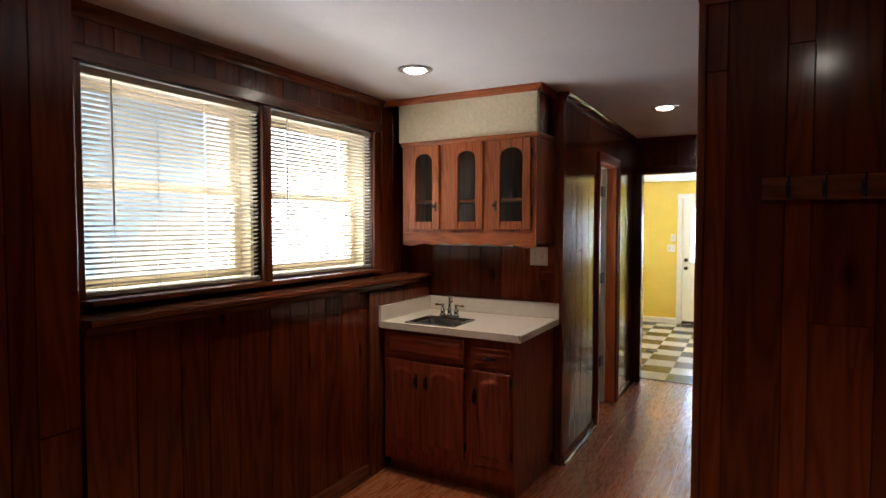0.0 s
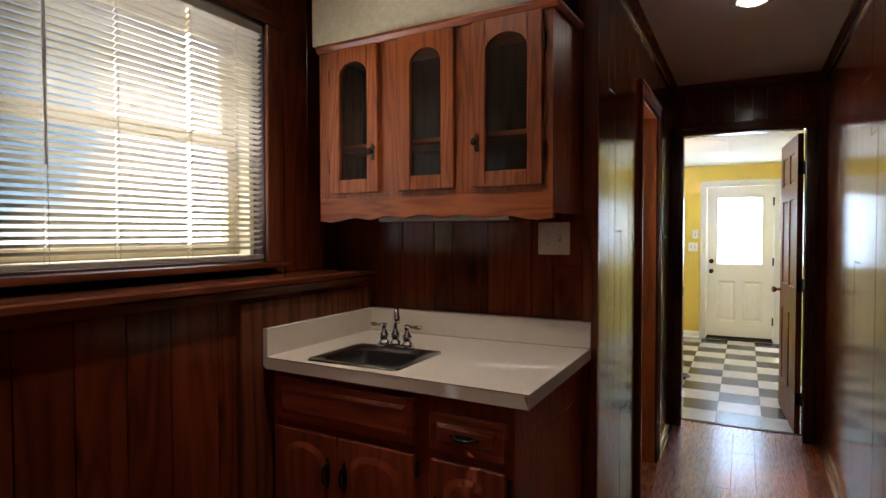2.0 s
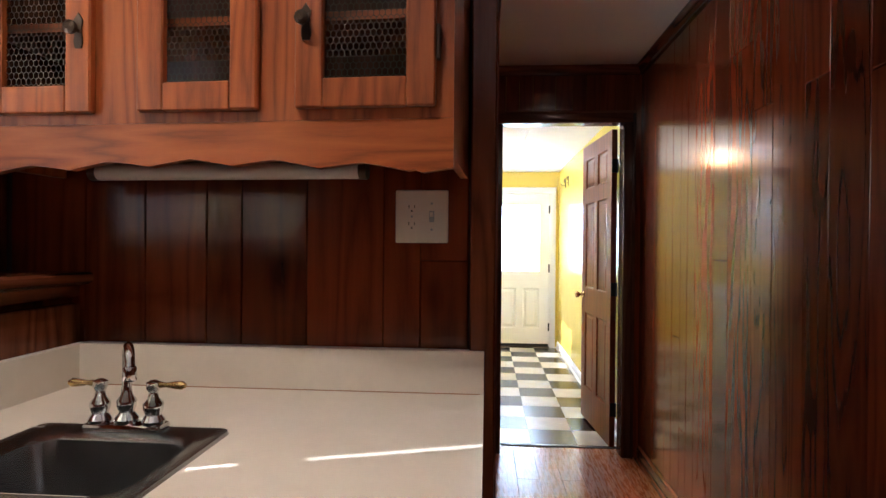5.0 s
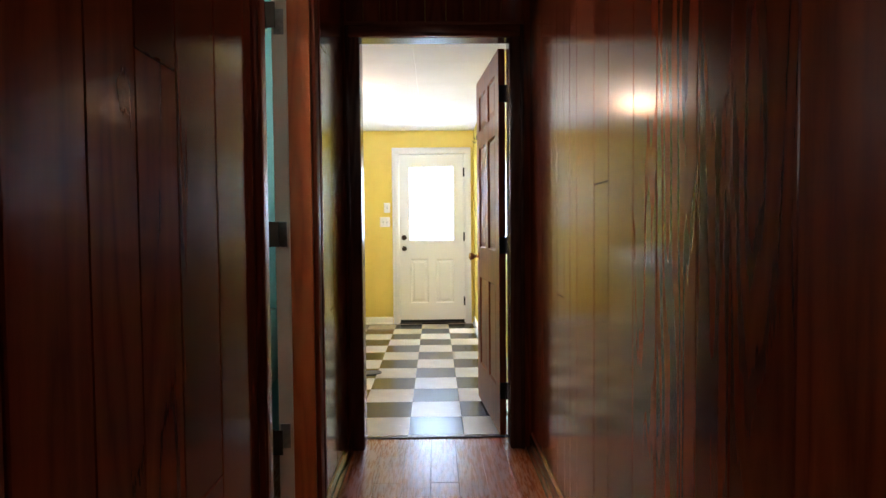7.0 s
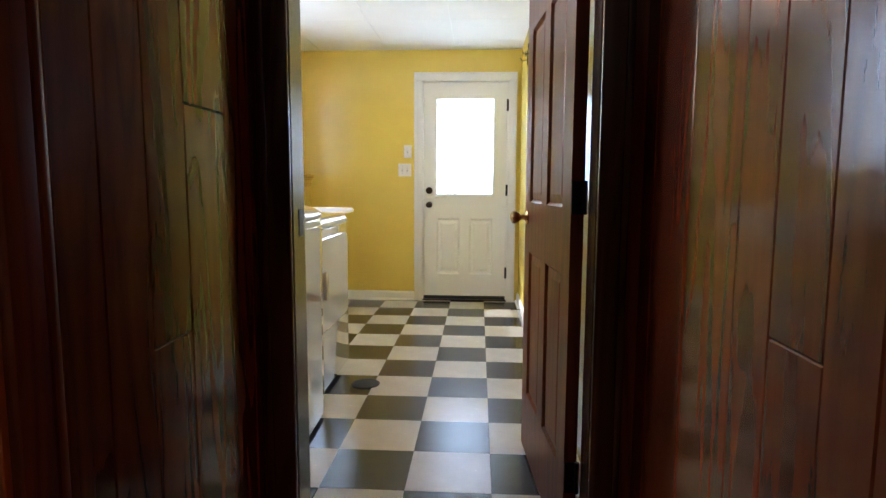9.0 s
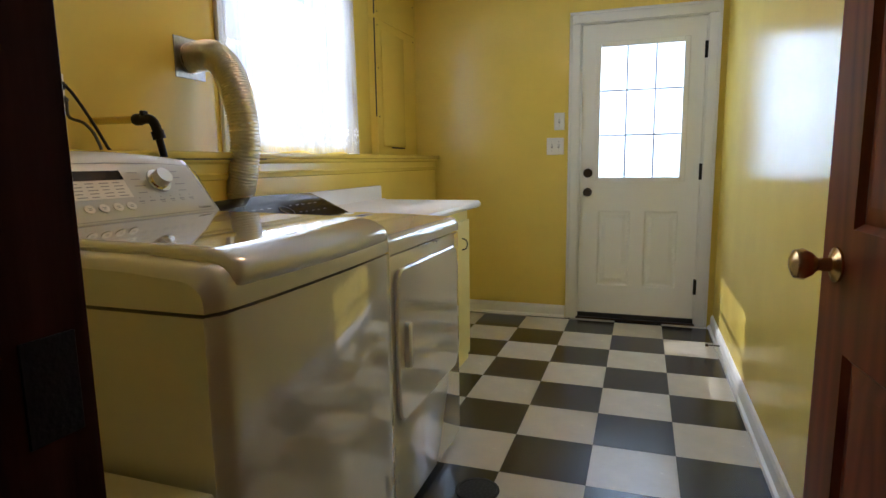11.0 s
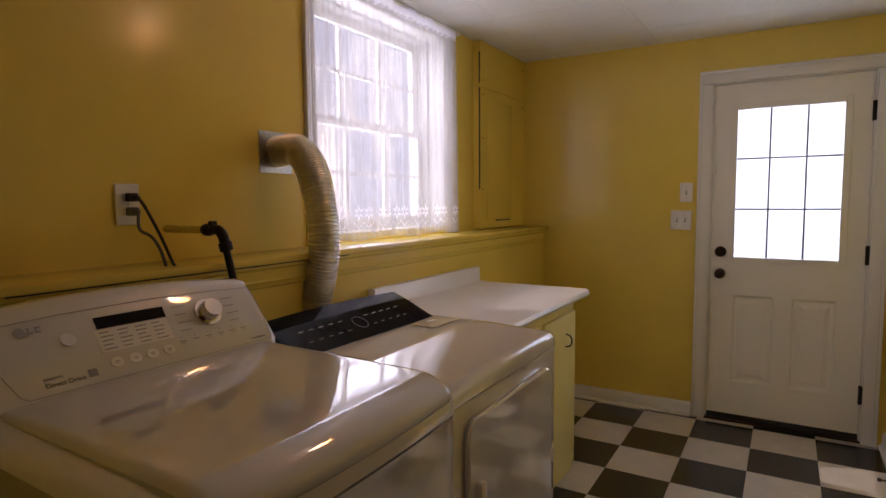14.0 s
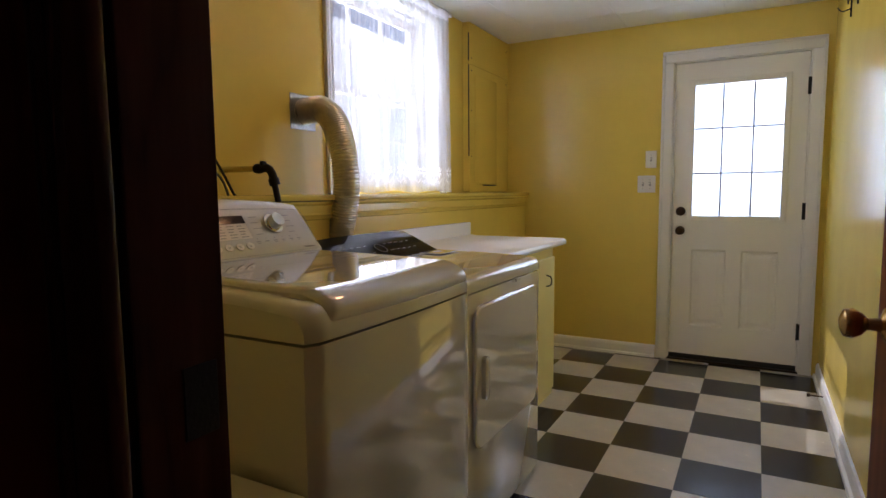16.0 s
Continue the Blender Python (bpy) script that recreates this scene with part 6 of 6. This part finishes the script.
def base_run(name, material, p, q, out, h=0.085, t=0.014, quarter=None):
    g = tagged(new(name), "baseboard with a quarter-round at the floor", kind="structure")
    bm = bmesh.new()
    moulding(bm, [(0, 0), (t, 0), (t, h - 0.02), (t * 0.6, h - 0.006), (0, h)], out, p, q)
    part("board", bm, material, g)
    bm = bmesh.new()
    moulding(bm, [(t + 0.0005, 0), (t + 0.016, 0), (t + 0.012, 0.012), (t + 0.0005, 0.017)], out, p, q)
    part("quarter_round", bm, quarter or material, g)


base_run("baseboard_laundry", WHITE_TRIM, (0.62, 5.63, 0), (0.62, 9.409, 0), (-1, 0))
base_run("baseboard_laundry", WHITE_TRIM, (-1.30, 9.41, 0), (-0.345, 9.41, 0), (0, -1))
base_run("baseboard_hall", TRIM_Y, (0.64, 2.99, 0), (0.64, 5.475, 0), (-1, 0))
base_run("baseboard_hall", TRIM_Y, (-0.290, 3.16, 0), (-0.290, 3.998, 0), (1, 0), 0.07, 0.010)
base_run("baseboard_hall", TRIM_Y, (-0.290, 4.762, 0), (-0.290, 5.475, 0), (1, 0), 0.07, 0.010)
base_run("baseboard_bar", TRIM_Y, (-1.311, 0.70, 0), (-1.311, 2.49, 0), (1, 0))
base_run("baseboard_room", TRIM_Y, (-1.331, -3.0, 0), (-1.331, 0.69, 0), (1, 0))
for nm, p, q, out in (("trim_crown", (-1.487, 0.69, ROOF), (-1.487, 2.83, ROOF), (1, 0)), ("trim_crown", (-0.2895, 3.15, ROOF), (-0.2895, 5.498, ROOF), (1, 0)),
                      ("trim_crown", (0.6395, 1.84, ROOF), (0.6395, 5.498, ROOF), (-1, 0)), ("trim_crown", (-0.29, 5.499, ROOF), (0.64, 5.499, ROOF), (0, -1)),
                      ("trim_crown", (0.625, 1.829, ROOF), (2.6, 1.829, ROOF), (0, -1)), ("trim_crown", (-1.331, -3.0, ROOF), (-1.331, 0.69, ROOF), (1, 0))):
    bm = bmesh.new()
    moulding(bm, [(a * 0.85, b - 0.0005) for a, b in CROWN], out, p, q)
    structure(nm, bm, TRIM_Y if out[0] else TRIM_X, "dark stained crown moulding")
bm = bmesh.new()
box(bm, -0.345, -0.2885, 3.135, 3.158, 0.001, ROOF - 0.001, 0.003)
structure("trim_corner", bm, TRIM_Z, "dark stained corner board at the end of the bar wall")
bm = bmesh.new()
box(bm, 0.612, 0.6385, 1.822, 1.86, 0.001, ROOF - 0.001, 0.003)
structure("trim_corner", bm, TRIM_Z, "dark stained corner board")
bm = bmesh.new()
box(bm, -0.2, 0.52, 5.64, 5.66, 0.0005, 0.006, 0.002)
structure("threshold_strip", bm, BRONZE, "narrow strip between floor boards and tiles")

# ---- wall planks, floor boards and tiles ----
PLANKS = {}


def plank_mesh(w, h, material, t=0.012, c=0.0026):
    key = (round(w, 3), round(h, 3), material.name)
    if key not in PLANKS:
        me = bpy.data.meshes.new("plank")
        prof = [(0.0005, 0), (0.0005, t - c), (c, t), (w - c, t), (w - 0.0005, t - c), (w - 0.0005, 0)]
        n = len(prof)
        e = 0.0025
        vs = [(a, -min(b, t - e), 0.0006) for a, b in prof] + [(a, -b, e + 0.0006) for a, b in prof] + [(a, -b, h - 0.0006 - e) for a, b in prof] + [(a, -min(b, t - e), h - 0.0006) for a, b in prof]
        fs = [(i + n * r, i + 1 + n * r, i + 1 + n + n * r, i + n + n * r) for r in range(3) for i in range(n - 1)] + [tuple(range(n))[::-1], tuple(range(3 * n, 4 * n))]
        me.from_pydata(vs, [], fs)
        me.materials.append(material)
        me.update()
        PLANKS[key] = me
    return PLANKS[key]


def plank_wall(name, label, origin, turn, length, z0, z1, holes=(), seed=1, widths=(0.085, 0.105, 0.12, 0.14), material=None, joints=0.5, grooves=(), ends={}):
    """Upright boards of random widths; local x runs along the wall and the boards stand out towards local -y."""
    rnd = random.Random(seed)
    g = tagged(new(name), label, kind="structure")
    g.matrix_world = pose(*origin, 0, 0, turn)
    a = 0.0
    stops = sorted({length, *[h[0] for h in holes], *[h[1] for h in holes]})
    while a < length - 0.01:
        w = rnd.choice(widths)
        nxt = min([s for s in stops if s > a + 1e-4])
        known = [x for x in grooves if x > a + 0.01]
        if known:
            w = min(known[0], nxt) - a
        elif a + w > nxt - 0.05:
            w = nxt - a
        spans = [(z0, z1)]
        for h in holes:
            if h[0] < a + w - 1e-4 and h[1] > a + 1e-4:
                spans = [s for lo, hi in spans for s in ((lo, min(hi, h[2])), (max(lo, h[3]), hi)) if s[1] - s[0] > 0.01]
        for lo, hi in spans:
            cuts = [lo, hi]
            joint = [z for x, z in ends.items() if a < x < a + w and lo < z < hi]
            if joint:
                cuts = [lo, joint[0], hi]
            elif not grooves and hi - lo > 0.9 and rnd.random() < joints:
                cuts = [lo, round(rnd.uniform(lo + 0.3, hi - 0.3), 2), hi]
            for p, q in zip(cuts, cuts[1:]):
                ob = new("plank", plank_mesh(w, q - p, material or PINE))
                ob.parent = g
                ob.location = (a, rnd.choice((0, 0, 0.0005, -0.0005)), p)
                ob.rotation_euler = (0, 0, rnd.uniform(-0.0015, 0.0015))
        a += w
    return g


plank_wall("panelling", "red-brown stained knotty pine boards", (-0.302, 3.165, 0), 90, 2.34, 0.0, ROOF, [(0.837, 1.594, 0, 2.147)], 3,
           grooves=(0.151, 0.277, 0.415, 0.592, 0.775, 1.715, 1.835, 1.965, 2.135, 2.265), ends={0.35: 1.40, 0.5: 0.62, 1.775: 1.85, 1.9: 0.786, 2.05: 1.21, 0.2: 1.95})
plank_wall("panelling", "red-brown stained knotty pine boards", (0.652, 5.505, 0), -90, 3.66, 0.0, ROOF, [(2.53, 3.41, 0, 2.14)], 11,
           grooves=(0.095, 0.315, 0.525, 0.635, 0.76, 0.855, 0.955, 1.17, 1.315, 1.52, 1.67, 1.865, 1.99, 2.165, 2.345),
           ends={0.05: 1.665, 0.70: 0.86, 0.80: 0.42, 1.25: 1.255, 1.40: 2.05, 1.60: 1.795, 1.90: 1.80, 2.25: 1.75})
plank_wall("panelling", "dark stained knotty pine boards behind the bar sink", (-1.47, 3.172, 0), 0, 1.13, 0.0, ROOF, [], 8, grooves=(0.192, 0.343, 0.496, 0.582, 0.74, 0.922, 1.009, 1.12), ends={1.06: 1.27})
plank_wall("panelling", "dark stained knotty pine boards round the hook rail", (0.64, 1.843, 0), 0, 1.95, 0.0, ROOF, [], 21, grooves=(0.071, 0.256, 0.336, 0.522, 0.64, 0.83, 0.95, 1.14, 1.3, 1.42, 1.6, 1.8), ends={0.03: 2.135, 0.3: 2.2, 0.45: 1.24})
plank_wall("panelling", "dark stained knotty pine boards under the ledge", (-1.324, 0.69, 0), 90, 2.48, 0.0, 1.20, [], 5, (0.14, 0.17, 0.20), joints=0.0)
plank_wall("panelling", "dark stained knotty pine boards round the windows", (-1.499, 0.69, 0), 90, 2.48, 1.236, ROOF, [(0.025, 2.14, 1.2, 2.275)], 6, joints=0.2)
plank_wall("panelling", "dark stained knotty pine boards", (-1.343, -3.0, 0), 90, 3.69, 0.0, ROOF, [], 14)
plank_wall("panelling", "dark stained knotty pine boards over the doorway", (-0.30, 5.513, 0), 0, 0.95, 0.0, ROOF, [(0.02, 0.90, 0, 2.14)], 9)
bm = bmesh.new()
box(bm, -1.50, -1.3345, 0.678, 0.6895, 1.236, ROOF)
structure("trim_return", bm, TRIM_Z, "dark stained return of the window recess")

rnd = random.Random(4)
fb = tagged(new("floor_boards"), "warm brown wooden strip floor", kind="structure")
FLOOR_MESH = {}


def floor_piece(w, l):
    key = (round(w, 3), round(l, 2))
    if key not in FLOOR_MESH:
        me = bpy.data.meshes.new("floor_board")
        c = 0.0012
        lo = [(0.0003, 0.0003), (w - 0.0003, 0.0003), (w - 0.0003, l - 0.0003), (0.0003, l - 0.0003)]
        hi = [(c, c), (w - c, c), (w - c, l - c), (c, l - c)]
        vs = [(a, b, -0.012) for a, b in lo] + [(a, b, -0.001) for a, b in lo] + [(a, b, 0) for a, b in hi]
        fs = [(8, 9, 10, 11)] + [(i, (i + 1) % 4, 4 + (i + 1) % 4, 4 + i) for i in range(4)] + [(4 + i, 4 + (i + 1) % 4, 8 + (i + 1) % 4, 8 + i) for i in range(4)]
        me.from_pydata(vs, [], fs)
        me.materials.append(FLOORWOOD)
        me.update()
        FLOOR_MESH[key] = me
    return FLOOR_MESH[key]


x = -1.50
while x < 2.58:
    w = 0.125
    y = -3.0 - rnd.choice((0, 0.3, 0.6, 0.9))
    while y < 5.64:
        l = rnd.choice((0.9, 1.2, 1.5))
        a, b = max(y, -3.0), min(y + l, 5.65)
        if b - a > 0.04:
            ob = new("floor_board", floor_piece(w, b - a))
            ob.parent = fb
            ob.location = (x, a, 0)
        y += l
    x += w

ft = tagged(new("floor_tiles"), "checkerboard vinyl tiles in charcoal and off-white", kind="structure")
TILES = {}


def tile_mesh(w, l, material):
    key = (round(w, 3), round(l, 3), material.name)
    if key not in TILES:
        me = bpy.data.meshes.new("tile")
        c = 0.001
        lo = [(0.0004, 0.0004), (w - 0.0004, 0.0004), (w - 0.0004, l - 0.0004), (0.0004, l - 0.0004)]
        hi = [(c, c), (w - c, c), (w - c, l - c), (c, l - c)]
        vs = [(a, b, -0.006) for a, b in lo] + [(a, b, -0.0006) for a, b in lo] + [(a, b, 0) for a, b in hi]
        fs = [(8, 9, 10, 11)] + [(i, (i + 1) % 4, 4 + (i + 1) % 4, 4 + i) for i in range(4)] + [(4 + i, 4 + (i + 1) % 4, 8 + (i + 1) % 4, 8 + i) for i in range(4)]
        me.from_pydata(vs, [], fs)
        me.materials.append(material)
        me.update()
        TILES[key] = me
    return TILES[key]


S = 0.305
for i in range(-5, 3):
    for j in range(-2, 12):
        x0, x1 = max(i * S, -1.31), min((i + 1) * S, 0.62)
        y0, y1 = max(6 + j * S, 5.66), min(6 + (j + 1) * S, 9.41)
        if y0 < 5.62:
            x0, x1 = max(x0, -0.232), min(x1, 0.552)
        if x1 - x0 < 0.01 or y1 - y0 < 0.01:
            continue
        light = (i + j) % 2 == 0
        ob = new("tile", tile_mesh(x1 - x0, y1 - y0, TILE_LIGHT if light else TILE_DARK))
        ob.parent = ft
        ob.location = (x0, y0, 0)
